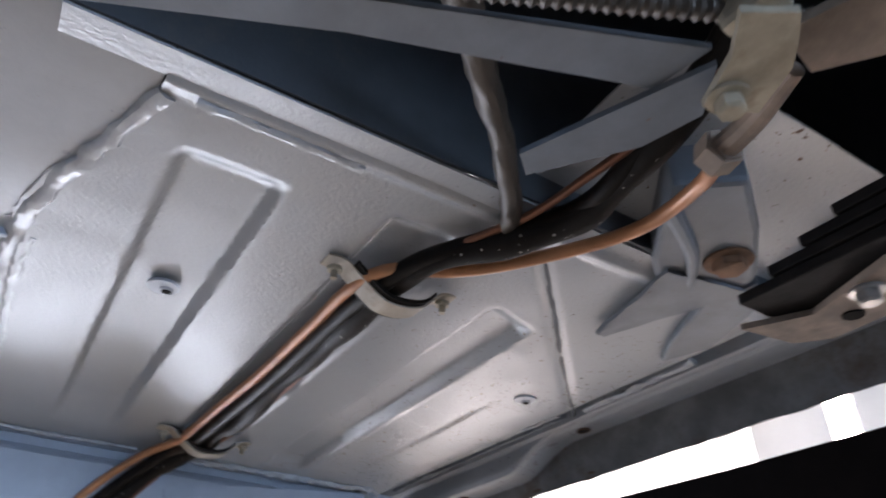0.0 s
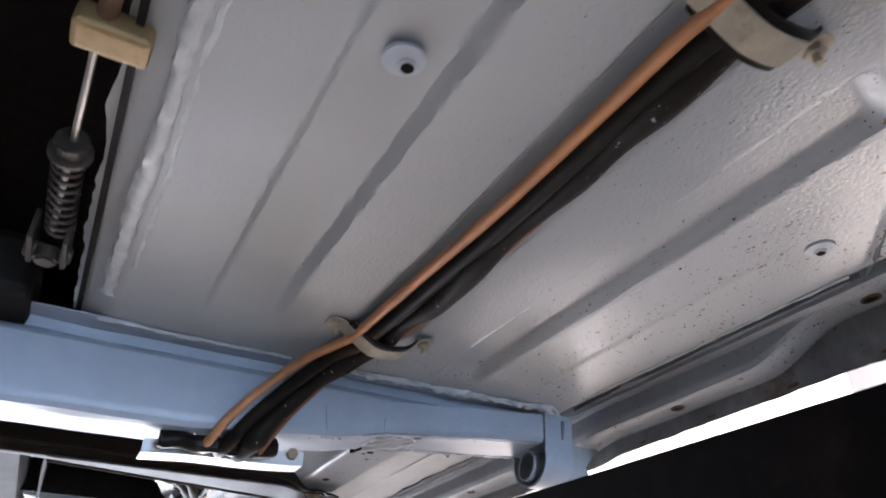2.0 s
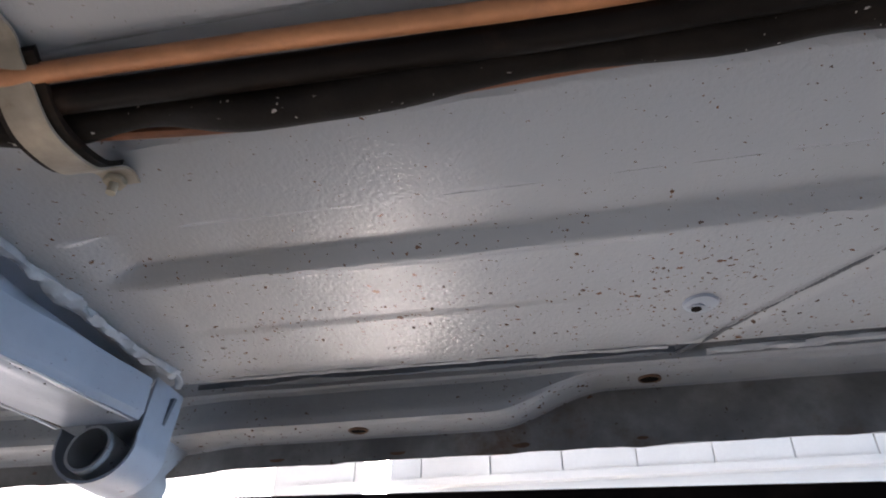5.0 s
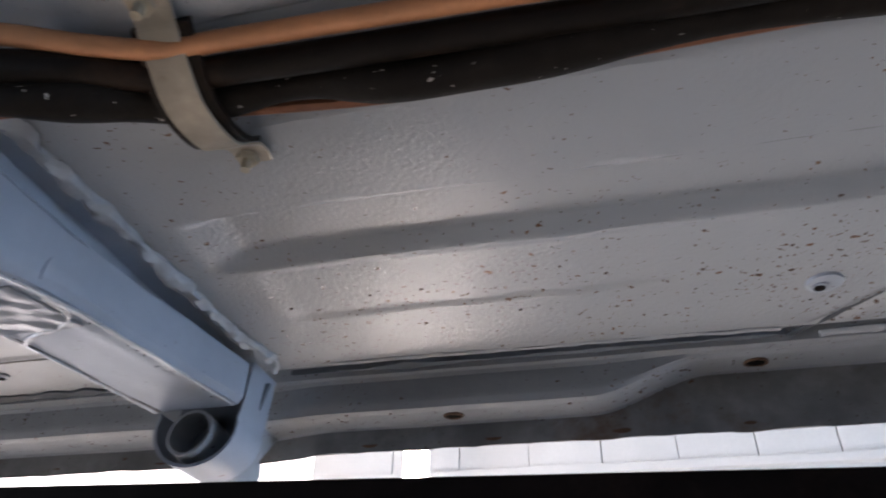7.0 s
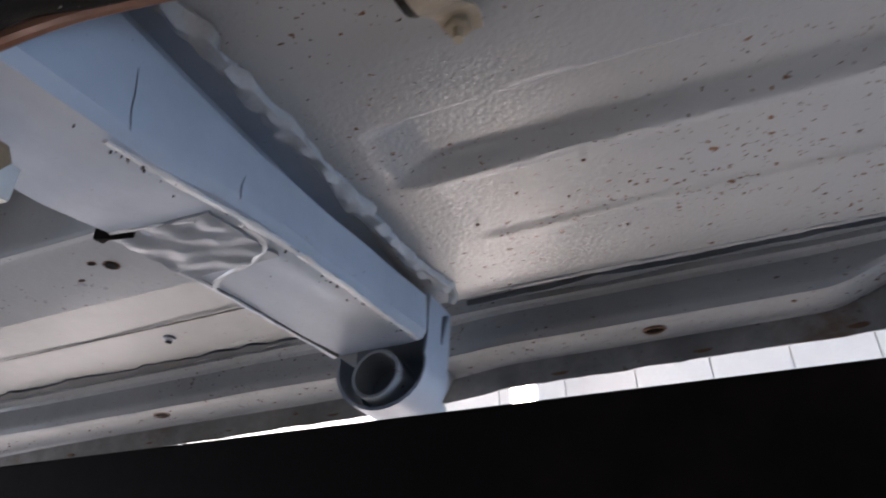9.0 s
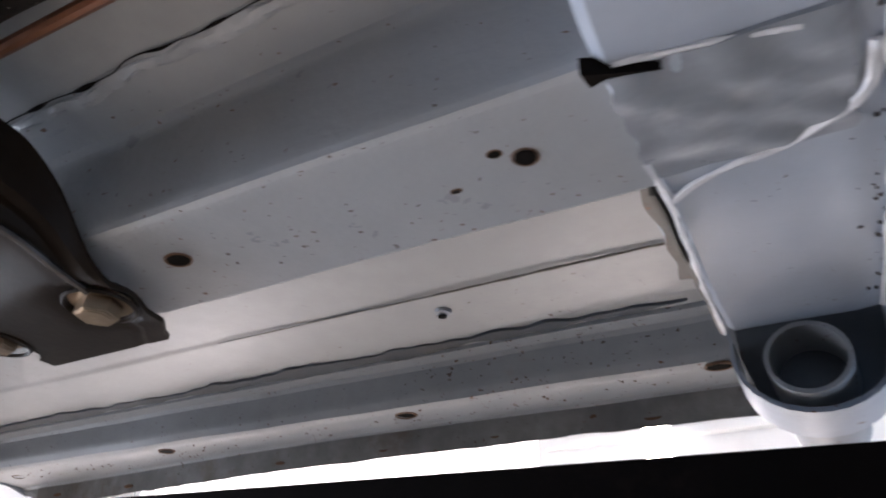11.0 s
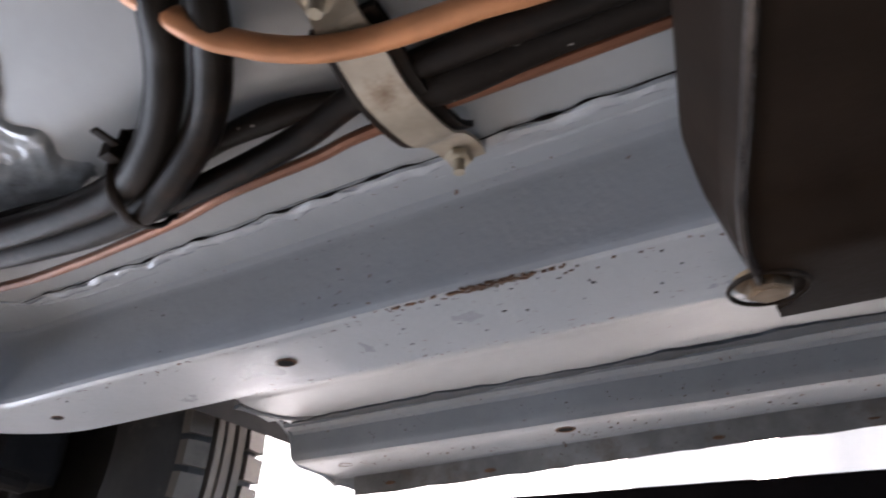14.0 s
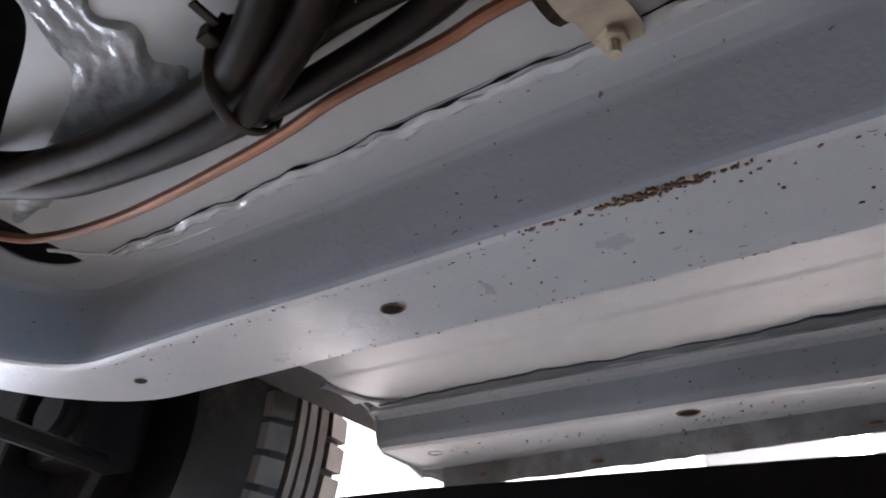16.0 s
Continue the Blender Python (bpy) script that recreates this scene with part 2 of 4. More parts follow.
def box_bm(x0, x1, y0, y1, z0, z1, bevel=0.0):
    bm = bmesh.new()
    bmesh.ops.create_cube(bm, size=1)
    for v in bm.verts:
        v.co = ((x0 + x1) / 2 + v.co.x * (x1 - x0), (y0 + y1) / 2 + v.co.y * (y1 - y0), (z0 + z1) / 2 + v.co.z * (z1 - z0))
    if bevel:
        bmesh.ops.bevel(bm, geom=bm.edges[:], offset=bevel, segments=2, profile=0.6, affect="EDGES")
    return bm


def sheet(fn, nu, nv, thick, up=(0, 0, 1)):
    """A sheet of metal: fn(u, v) gives the seen side, and the far side lies thick metres along up."""
    verts, faces = [], []
    for layer in (0, 1):
        for i in range(nu + 1):
            for j in range(nv + 1):
                p = fn(i / nu, j / nv)
                verts.append((p[0] + up[0] * thick * layer, p[1] + up[1] * thick * layer, p[2] + up[2] * thick * layer))
    n, w = (nu + 1) * (nv + 1), nv + 1
    for i in range(nu):
        for j in range(nv):
            a = i * w + j
            faces.append((a, a + 1, a + w + 1, a + w))
            faces.append((n + a, n + a + w, n + a + w + 1, n + a + 1))
    for i in range(nu):
        for a, b in ((i * w, (i + 1) * w), ((i + 1) * w + nv, i * w + nv)):
            faces.append((a, b, n + b, n + a))
    for j in range(nv):
        for a, b in ((j + 1, j), (nu * w + j, nu * w + j + 1)):
            faces.append((a, b, n + b, n + a))
    return raw(verts, faces)


def smooth_path(pts, n):
    """n points on a smooth curve through pts."""
    p = [Vector(a) for a in pts]
    p = [p[0] * 2 - p[1]] + p + [p[-1] * 2 - p[-2]]
    out = []
    for i in range(1, len(p) - 2):
        for k in range(n):
            t = k / n
            a, b, c, d = p[i - 1], p[i], p[i + 1], p[i + 2]
            out.append(0.5 * (2 * b + (c - a) * t + (2 * a - 5 * b + 4 * c - d) * t * t + (3 * b - a - 3 * c + d) * t ** 3))
    out.append(p[-2].copy())
    return out


def tube_bm(pts, r, seg=12, n=8, wobble=0.0, flat=1.0, hollow=0.0, seed=0):
    """A round bar or pipe along a smooth curve; r may be a function of the way along it (0 to 1)."""
    path = smooth_path(pts, n) if n > 1 else [Vector(a) for a in pts]
    verts, faces = [], []
    up = Vector((0, 0, 1))
    count = len(path)
    for i, c in enumerate(path):
        d = (path[min(i + 1, count - 1)] - path[max(i - 1, 0)]).normalized()
        ref = up if abs(d.z) < 0.95 else Vector((1, 0, 0))
        s = d.cross(ref).normalized()
        u = s.cross(d).normalized()
        for k in range(seg):
            a = 2 * math.pi * k / seg
            rr = r(i / (count - 1)) if callable(r) else r
            if wobble:
                rr *= 1 + wobble * noise.noise(c * 90 + Vector((math.cos(a), math.sin(a), seed)) * 0.8)
            verts.append(c + s * math.cos(a) * rr + u * math.sin(a) * rr * flat)
    for i in range(count - 1):
        for k in range(seg):
            a, b = i * seg + k, i * seg + (k + 1) % seg
            faces.append((a, b, b + seg, a + seg))
    if not hollow:
        faces.append(tuple(range(seg))[::-1])
        faces.append(tuple((count - 1) * seg + k for k in range(seg)))
    else:
        n0 = len(verts)
        for i in range(count * seg):
            c = path[i // seg]
            verts.append(c + (verts[i] - c) * hollow)
        for i in range(count - 1):
            for k in range(seg):
                a, b = n0 + i * seg + k, n0 + i * seg + (k + 1) % seg
                faces.append((b, a, a + seg, b + seg))
        for e in (0, (count - 1) * seg):
            for k in range(seg):
                a, b = e + k, e + (k + 1) % seg
                faces.append((a, n0 + a, n0 + b, b))
    return raw(verts, faces)


def prism(outline, a0, a1, axis="y", bevel=0.0):
    """A solid with the given outline, drawn out along an axis. Outline points are the two other coordinates in order."""
    def put(p, a):
        return {"x": (a, p[0], p[1]), "y": (p[0], a, p[1]), "z": (p[0], p[1], a)}[axis]
    n = len(outline)
    verts = [put(p, a0) for p in outline] + [put(p, a1) for p in outline]
    faces = [tuple(range(n)), tuple(range(2 * n - 1, n - 1, -1))] + [(i, (i + 1) % n, n + (i + 1) % n, n + i) for i in range(n)]
    bm = raw(verts, faces)
    if bevel:
        bmesh.ops.bevel(bm, geom=bm.edges[:], offset=bevel, segments=2, profile=0.6, affect="EDGES")
    return bm


def disc_bm(c, r, depth, axis=(0, 0, 1), seg=20, bevel=0.0, r2=None):
    bm = bmesh.new()
    bmesh.ops.create_cone(bm, cap_ends=True, segments=seg, radius1=r, radius2=r if r2 is None else r2, depth=depth)
    if bevel:
        bmesh.ops.bevel(bm, geom=[e for e in bm.edges if len(e.link_faces) == 2 and any(len(f.verts) > 4 for f in e.link_faces)],
                        offset=bevel, segments=2, affect="EDGES")
    q = Vector((0, 0, 1)).rotation_difference(Vector(axis)).to_matrix().to_4x4()
    bm.transform(Matrix.Translation(c) @ q)
    return bm


def join(*bms):
    out = bmesh.new()
    for b in bms:
        me = bpy.data.meshes.new("tmp")
        b.to_mesh(me)
        b.free()
        out.from_mesh(me)
        bpy.data.meshes.remove(me)
    return out


def hex_bolt(parent, c, r, down=0.006, material="bolt", turn=0.3, washer=True, name="bolt"):
    """A hexagon bolt head that hangs below c, with its washer."""
    bm = disc_bm((0, 0, -down / 2 - 0.0015), r, down, seg=6, bevel=0.0006)
    bm = join(bm, disc_bm((0, 0, -down - 0.0016), r * 0.72, 0.0006, seg=18))
    if washer:
        bm = join(bm, disc_bm((0, 0, -0.00075), r * 1.45, 0.0015, seg=24, bevel=0.0003))
    bm.transform(Matrix.Translation(c) @ Matrix.Rotation(turn, 4, "Z"))
    return part(name, bm, material, parent)


def step(t, a, b):
    """0 below a, 1 above b, smooth between."""
    t = min(1, max(0, (t - a) / (b - a)))
    return t * t * (3 - 2 * t)


def noise2(x, y, s, seed=0.0):
    return noise.noise(Vector((x * s, y * s, seed)))


def flecks(name, parent, material, spots, big, seed, stretch=1.7):
    """Thin ragged chips of rust or dirt that lie on a downward surface; spots are their centres."""
    rng = random.Random(seed)
    verts, faces = [], []
    for x, y, z in spots:
        r, n, turn = big * (0.25 + 0.75 * rng.random() ** 2), rng.randint(6, 9), rng.random() * 0.8 - 0.4
        ring = []
        for k in range(n):
            a, q = 2 * math.pi * k / n, r * (0.45 + 0.75 * rng.random())
            px, py = q * stretch * math.cos(a), q * math.sin(a)
            ring.append((x + px * math.cos(turn) - py * math.sin(turn), y + px * math.sin(turn) + py * math.cos(turn)))
        m = len(verts)
        verts += [(px, py, z - 0.0004) for px, py in ring] + [(px, py, z + 0.0008) for px, py in ring]
        faces.append(tuple(range(m, m + n)))
        faces += [(m + k, m + (k + 1) % n, m + n + (k + 1) % n, m + n + k) for k in range(n)]
    return tagged(part(name, raw(verts, faces), material, parent), kind="stuff")


# ---------------------------------------------------------------- the car
FZ = 1.2  # underside of the floor pan
car = tagged(new("car"), "old car with pale grey underbody raised on a lift", "car")
car.location = (-0.2, 0.0, 1.1)
bpy.context.view_layer.update()

SWAGES = [(0.262, 0.325, 0.045, 0.530, 0.0085), (0.383, 0.440, 0.045, 0.540, 0.009), (0.497, 0.546, 0.030, 0.485, 0.0082)]


def pan_z(x, y):
    z = FZ
    for y0, y1, x0, x1, s in SWAGES:
        xe = x1 - max(0, (y - y0)) * 0.35 if y0 > 0.45 else x1
        z += 0.0088 * step(y, y0, y0 + s) * min(1, max(0, (y1 - y) / (s * 0.9))) * (step(x, x0 - 0.03, x0 + 0.075) if y0 < 0.45 else step(x, x0 - 0.022, x0 + 0.012)) * (1 - step(x, xe - 0.02, xe))
    z += 0.0012 * (1 - step(y, 0.604, 0.608)) * step(y, 0.55, 0.553) * step(x, 0.03, 0.05) * (1 - step(x, 0.28, 0.36))
    # the joint across the outer rear corner
    d = (x - 0.36) * 0.711 + (y - 0.675) * 0.703
    z += 0.0022 * math.exp(-(d / 0.004) ** 2) * step(x, 0.335, 0.35)
    z += 0.0012 * noise2(x, y, 7) + 0.0004 * noise2(x, y, 25, 3)
    z += 0.012 * (1 - step(y, 0.165, 0.205)) * (1 - step(x, 0.38, 0.46))
    z -= 0.0035 * math.exp(-((x - 0.572) / 0.006) ** 2)
    return z


def pan_edge(x):
    return 0.168 + 0.004 * noise2(x, 0, 22, 5) + 0.002 * noise2(x, 0, 70, 2) + 0.028 * step(x, 0.38, 0.41) + 0.05 * step(x, 0.41, 0.57)


def floor_at(u, v):
    x = -0.03 + u * 0.62
    y0 = pan_edge(x)
    y = y0 + v * (0.672 - y0)
    return (x, y, pan_z(x, y))


floor_pan = part("floor_pan", sheet(floor_at, 230, 190, 0.0015), "paint", car, "pale grey pressed steel floor pan", smooth=True)


def front_floor_at(u, v):
    y = 0.31 + v * 0.38
    x0 = -0.612 - 0.126 * step(y, 0.35, 0.40) + 0.003 * noise2(y, 0, 30, 4)
    x = x0 + u * (-0.06 - x0)
    y += (1 - v) * (0.02 * noise2(x, 1, 9) - 0.02)
    z = FZ + 0.001 * noise2(x, y, 9) + 0.0008 * (1 - step(y, 0.623, 0.627)) * step(y, 0.5, 0.51)
    z += 0.022 * (1 - step(y, 0.30, 0.36))
    return (x, y, z)


part("front_floor", sheet(front_floor_at, 150, 190, 0.0015), "paint_front", car, "pale grey footwell floor", smooth=True)

part("floor_joint", tube_bm([(-0.098 - 0.034 * i, 0.6245 + 0.0006 * noise2(i, 0, 1.3), 1.1992) for i in range(9)], lambda t: 0.0007 - 0.0004 * t, 6, 60, wobble=0.5, seed=31), "stained", car, "thin grey-brown lap joint", smooth=True)

# thick crinkled sealant on the inner front corner
def crust_at(u, v):
    y = 0.318 + v * 0.085
    x0 = -0.609 - 0.126 * step(y, 0.35, 0.40)
    x = x0 + u * (-0.572 + 0.02 * noise2(v, 0, 5) - x0)
    z = FZ - 0.002 + 0.022 * (1 - step(y, 0.30, 0.36))
    z += 0.0009 * noise2(x, y, 55, 2) + 0.0007 * noise2(x, y, 210, 4) + 0.004 * step(u, 0.8, 1.0) + 0.004 * step(v, 0.85, 1.0)
    return (x, y, z)


part("sealant_crust", sheet(crust_at, 110, 80, 0.003), "crust", car, "crinkled shiny painted sealant", smooth=True)

# tunnel cover behind the opening, with its folded front edge
def cover_at(u, v):
    x = 0.386 + u * 0.205
    y = -0.2 + v * (0.2 + 0.2 + 0.045 * step(x, 0.40, 0.57))
    z = FZ + 0.002 + 0.0015 * noise2(x, y, 12) + 0.012 * (1 - step(y, 0.0, 0.12))
    for bx in (0.45, 0.5, 0.55):
        z -= 0.002 * math.exp(-((x - bx) / 0.006) ** 2) * step(y, 0.05, 0.08) * (1 - step(y, 0.14, 0.17))
    return (x, y, z)


part("tunnel_cover", sheet(cover_at, 60, 60, 0.002), "paint_rail", car, "pale grey tunnel cover plate", smooth=True)
part("cover_lip", box_bm(0.383, 0.387, -0.2, 0.196, FZ - 0.002, FZ + 0.014, 0.0008), "paint_xm", car)

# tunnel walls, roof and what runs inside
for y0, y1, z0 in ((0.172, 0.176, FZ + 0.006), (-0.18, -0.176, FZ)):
    part("tunnel_wall", box_bm(-0.9, 0.62, y0, y1, z0, FZ + 0.26), "dark", car, "near-black transmission tunnel wall")
part("tunnel_roof", box_bm(-0.9, 0.62, -0.18, 0.176, FZ + 0.261, FZ + 0.264), "dark", car, "near-black transmission tunnel roof")
part("propeller_shaft", tube_bm([(-0.5, 0.04, 1.262), (0.2, 0.04, 1.262), (1.2, 0.04, 1.262)], 0.026, 20, 4), "steel", car, "grey tubular propeller shaft", smooth=True)
linkage = [(0.64, 0.172, 1.214), (0.45, 0.168, 1.214), (0.315, 0.159, 1.206)]
brake = part("handbrake_linkage", tube_bm(linkage, 0.0048, 10, 10, wobble=0.15), "rust", car, "handbrake cable with ribbed sheath", smooth=True)
part("stop_block", box_bm(0.303, 0.322, 0.146, 0.182, 1.196, 1.212, 0.003), "brass", brake, "tan cable stop block")
part("cable", tube_bm([(0.305, 0.157, 1.204), (0.21, 0.153, 1.202), (0.12, 0.149, 1.198)], 0.0022, 8, 4), "steel", brake, smooth=True)
coil = []
for i in range(9 * 12 + 1):
    a = 2 * math.pi * i / 12
    x = 0.205 - 0.085 * i / 108
    coil.append((x, 0.1525 + 0.0085 * math.cos(a), 1.201 + 0.0085 * math.sin(a)))
part("return_spring", tube_bm(coil, 0.0014, 6, 1), "oily", brake, smooth=True)
part("collar", join(disc_bm((0.209, 0.153, 1.202), 0.0125, 0.005, (1, 0, 0), bevel=0.001), disc_bm((0.216, 0.153, 1.202), 0.0095, 0.012, (1, 0, 0), bevel=0.001)), "oily", brake)
part("clevis", join(box_bm(0.088, 0.125, 0.1365, 0.140, 1.186, 1.209, 0.001), box_bm(0.088, 0.125, 0.158, 0.1615, 1.186, 1.209, 0.001),
                    disc_bm((0.097, 0.149, 1.193), 0.0065, 0.03, (0, 1, 0), bevel=0.001), disc_bm((0.1, 0.149, 1.188), 0.008, 0.012, bevel=0.002)), "oily", brake)
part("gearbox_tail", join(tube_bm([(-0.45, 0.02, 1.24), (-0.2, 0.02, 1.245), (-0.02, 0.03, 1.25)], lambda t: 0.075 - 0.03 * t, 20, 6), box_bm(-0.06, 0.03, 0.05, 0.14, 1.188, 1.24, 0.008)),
     "dark", car, "near-black gearbox tail housing", smooth=False)
# Dark block added to hide the bright background past the floor.
part("gearbox", box_bm(-1.0, -0.44, -0.13, 0.15, 1.19, 1.42, 0.03), "dark", car, "near-black gearbox block hiding the bright background")
part("toe_board", sheet(lambda u, v: (-0.63 - 0.2 * v, -0.1 + u * 0.46, 1.235 + v * 0.3), 10, 10, 0.002, (1, 0, 0)), "dark", car, "near-black toe board")

# seams
def bead(parent, pts, r, seed, name="sealant_bead", n=14, flat=0.55, wobble=0.7):
    return part(name, tube_bm(pts, r, 8, n, wobble=wobble, flat=flat, seed=seed), "seal", parent, smooth=True)


bead(floor_pan, [(0.04, 0.192, 1.2), (0.15, 0.194, 1.199), (0.27, 0.197, 1.2), (0.37, 0.198, 1.2), (0.45, 0.212, 1.2), (0.56, 0.249, 1.201)], 0.0052, 1)
bead(floor_pan, [(0.09, 0.205, 1.2005), (0.2, 0.207, 1.2005), (0.33, 0.206, 1.2005), (0.39, 0.21, 1.2005)], 0.0022, 2)
bead(floor_pan, [(0.567, 0.262, 1.197), (0.567, 0.3, 1.197), (0.566, 0.35, 1.197)], 0.003, 3)
part("joint_line", tube_bm([(0.347, 0.690, 1.2015), (0.39, 0.6455, 1.2025), (0.44, 0.595, 1.2025), (0.49, 0.546, 1.2025), (0.545, 0.492, 1.2025)], 0.0022, 8, 14, wobble=0.8, flat=0.7), "shade_and_joint", floor_pan, "dirty dark open joint", smooth=True)
bead(floor_pan, [(0.365, 0.688, 1.2), (0.42, 0.684, 1.199), (0.5, 0.682, 1.199)], 0.004, 12)

# drain plug and grommets
def grommet(parent, c, r, mouth=0.3, seed=0):
    bm = disc_bm((c[0], c[1], c[2] - 0.0006), r, 0.0022, seg=24, bevel=0.0008)
    bm = join(bm, disc_bm((c[0] - r * 0.2, c[1] + r * 0.25, c[2] - 0.002), r * 0.45, 0.001, seg=16, bevel=0.0003))
    g = part("grommet", bm, "paint_xm", parent)
    part("grommet_slit", disc_bm((c[0] - r * 0.25, c[1] + r * 0.3, c[2] - 0.0026), r * mouth, 0.0006, seg=14), "hole", g)
    return g


grommet(floor_pan, (0.366, 0.294, FZ + 0.0052), 0.0115)
grommet(floor_pan, (0.356, 0.623, FZ), 0.0105)
grommet(floor_pan, (-0.223, 0.644, FZ), 0.005, 0.5)

# ---- crossmember with jacking tube
XB = [(-0.6, 1.120), (0.10, 1.120), (0.28, 1.121), (0.36, 1.128), (0.42, 1.1345), (0.455, 1.1435), (0.49, 1.148), (0.56, 1.155), (0.652, 1.163)]


def xm_bot(y):
    y = abs(y)
    for (a, za), (b, zb) in zip(XB, XB[1:]):
        if y <= b:
            return za + (zb - za) * max(0, (y - a) / (b - a))
    return XB[-1][1]


def xm_at(u, v):
    y = -0.62 + u * 1.271
    zb = xm_bot(y)
    fx = -0.0755 - 0.006 * step(y, 0.38, 0.46)
    prof = [(-0.012, FZ + 0.001), (-0.032, FZ - 0.002), (-0.036, FZ - 0.011), (-0.022, FZ - 0.019), (-0.0185, FZ - 0.023), (-0.0175, zb + 0.03), (-0.0175, zb + 0.006), (-0.0205, zb + 0.001),
            (-0.03, zb), (-0.045, zb), (fx + 0.003, zb), (fx, zb + 0.003), (fx - 0.001, zb + 0.02), (fx - 0.002, FZ - 0.004), (fx - 0.016, FZ - 0.001)]
    k = v * (len(prof) - 1)
    i = min(int(k), len(prof) - 2)
    t = k - i
    x = prof[i][0] * (1 - t) + prof[i + 1][0] * t
    z = prof[i][1] * (1 - t) + prof[i + 1][1] * t
    return (x + 0.0012 * noise2(y, z, 14, 4), y, z + 0.0012 * noise2(y, x * 3, 18, 6))


crossmember = part("crossmember", sheet(xm_at, 250, 56, 0.0012), "paint_xm", car, "pale grey welded box crossmember", smooth=True)
bead(crossmember, [(-0.016, 0.40, 1.199), (-0.014, 0.45, 1.198), (-0.012, 0.5, 1.198), (-0.011, 0.56, 1.198), (-0.008, 0.62, 1.198), (-0.002, 0.652, 1.198)], 0.0046, 4, "weld_bead", 22, 0.8, 1.3)
bead(crossmember, [(-0.012, 0.19, 1.199), (-0.012, 0.28, 1.198), (-0.014, 0.36, 1.199)], 0.0034, 5, "weld_bead", 22)
def seam(pts, r, seed, flat=0.6):
    part("weld_bead", tube_bm([(x, y, xm_bot(y) - 0.0008) for x, y in pts], r, 8, 14, wobble=0.9, flat=flat, seed=seed), "weld", crossmember, smooth=True)


seam([(-0.0808, 0.500), (-0.0795, 0.522), (-0.0805, 0.56), (-0.0815, 0.60), (-0.082, 0.650)], 0.0011, 6)
seam([(-0.0785, 0.523), (-0.070, 0.516), (-0.058, 0.511), (-0.047, 0.509), (-0.038, 0.503), (-0.030, 0.497), (-0.026, 0.489), (-0.026, 0.475)], 0.0013, 16)
seam([(-0.078, 0.4555), (-0.066, 0.457), (-0.052, 0.460), (-0.040, 0.463)], 0.0009, 17)
seam([(-0.0225, 0.40), (-0.0235, 0.445), (-0.0215, 0.485), (-0.020, 0.54), (-0.0205, 0.645)], 0.0019, 18, 0.4)
bead(crossmember, [(-0.003, 0.645, 1.198), (0.0, 0.652, 1.197), (0.0, 0.658, 1.194), (-0.003, 0.661, 1.191)], 0.0030, 8, "weld_bead", 14)
part("joint_gap", prism([(-0.0845, 0.4530), (-0.0836, 0.4578), (-0.0790, 0.4566), (-0.0680, 0.4592), (-0.0790, 0.4552)], 1.1405, 1.1460, "z"), "hole", crossmember)
part("patch_plate", sheet(lambda u, v: (-0.081 + u * 0.051 + 0.002 * noise2(v, u, 6), 0.459 + v * 0.049, xm_bot(0.459 + v * 0.049) - 0.0012 + 0.0012 * noise2(u, v, 5, 9)), 16, 20, 0.0018), "patch", crossmember, smooth=True)

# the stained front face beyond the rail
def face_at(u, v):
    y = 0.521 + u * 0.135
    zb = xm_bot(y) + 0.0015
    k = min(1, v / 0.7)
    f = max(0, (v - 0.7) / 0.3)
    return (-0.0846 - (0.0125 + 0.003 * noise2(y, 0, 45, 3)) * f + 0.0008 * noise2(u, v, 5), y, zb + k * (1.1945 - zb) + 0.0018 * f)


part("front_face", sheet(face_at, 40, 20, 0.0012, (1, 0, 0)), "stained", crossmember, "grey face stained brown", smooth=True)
# hairline cracks in the filler on the rear face
for pts in ([(0.400, 1.163), (0.4015, 1.153), (0.4020, 1.145), (0.4040, 1.137)], [(0.4625, 1.160), (0.4610, 1.154), (0.4615, 1.147)]):
    part("filler_crack", tube_bm([(-0.0170, y, z) for y, z in pts], lambda t: 0.0001 + 0.00014 * math.sin(3.1 * t), 6, 6, wobble=0.4), "shade_and_joint", crossmember)
# U-shaped end strap and tube
strap_pts = [(-0.0150, 1.197), (-0.0160, 1.185), (-0.0170, 1.172), (-0.0178, 1.161)]
for i in range(17):
    a = radians(14 - 208 * i / 16)
    strap_pts.append((-0.0503 + 0.0322 * math.cos(a), 1.1515 + 0.0285 * math.sin(a) * (1.0 if a < 0 else 0.6)))
strap_pts += [(-0.0825, 1.163)]


def strap_bm():
    n = len(strap_pts)
    cen = Vector((-0.050, 0, 1.168))
    inner = [(p[0] + (cen.x - p[0]) * 0.05, p[1] + (cen.z - p[1]) * 0.05) for p in strap_pts]
    verts, faces = [], []
    for y in (0.6535, 0.690):
        verts += [(p[0], y, p[1]) for p in strap_pts] + [(p[0], y, p[1]) for p in inner]
    for i in range(n - 1):
        a, b = i, i + 1
        faces += [(a, b, 2 * n + b, 2 * n + a), (n + a, 3 * n + a, 3 * n + b, n + b), (a, n + a, n + b, b), (2 * n + a, 2 * n + b, 3 * n + b, 3 * n + a)]
    for a in (0, n - 1):
        faces.append((a, 2 * n + a, 3 * n + a, n + a))
    return raw(verts, faces)


part("end_strap", strap_bm(), "paint_xm", crossmember, "pale grey U-shaped strap round the jacking tube", smooth=True)
part("jacking_tube", tube_bm([(-0.0525, 0.6505, 1.1465), (-0.0505, 0.69, 1.1415), (-0.049, 0.722, 1.1375)], 0.0170, 28, 3, hollow=0.88), "paint_sill", crossmember, "grey open jacking tube", smooth=True)
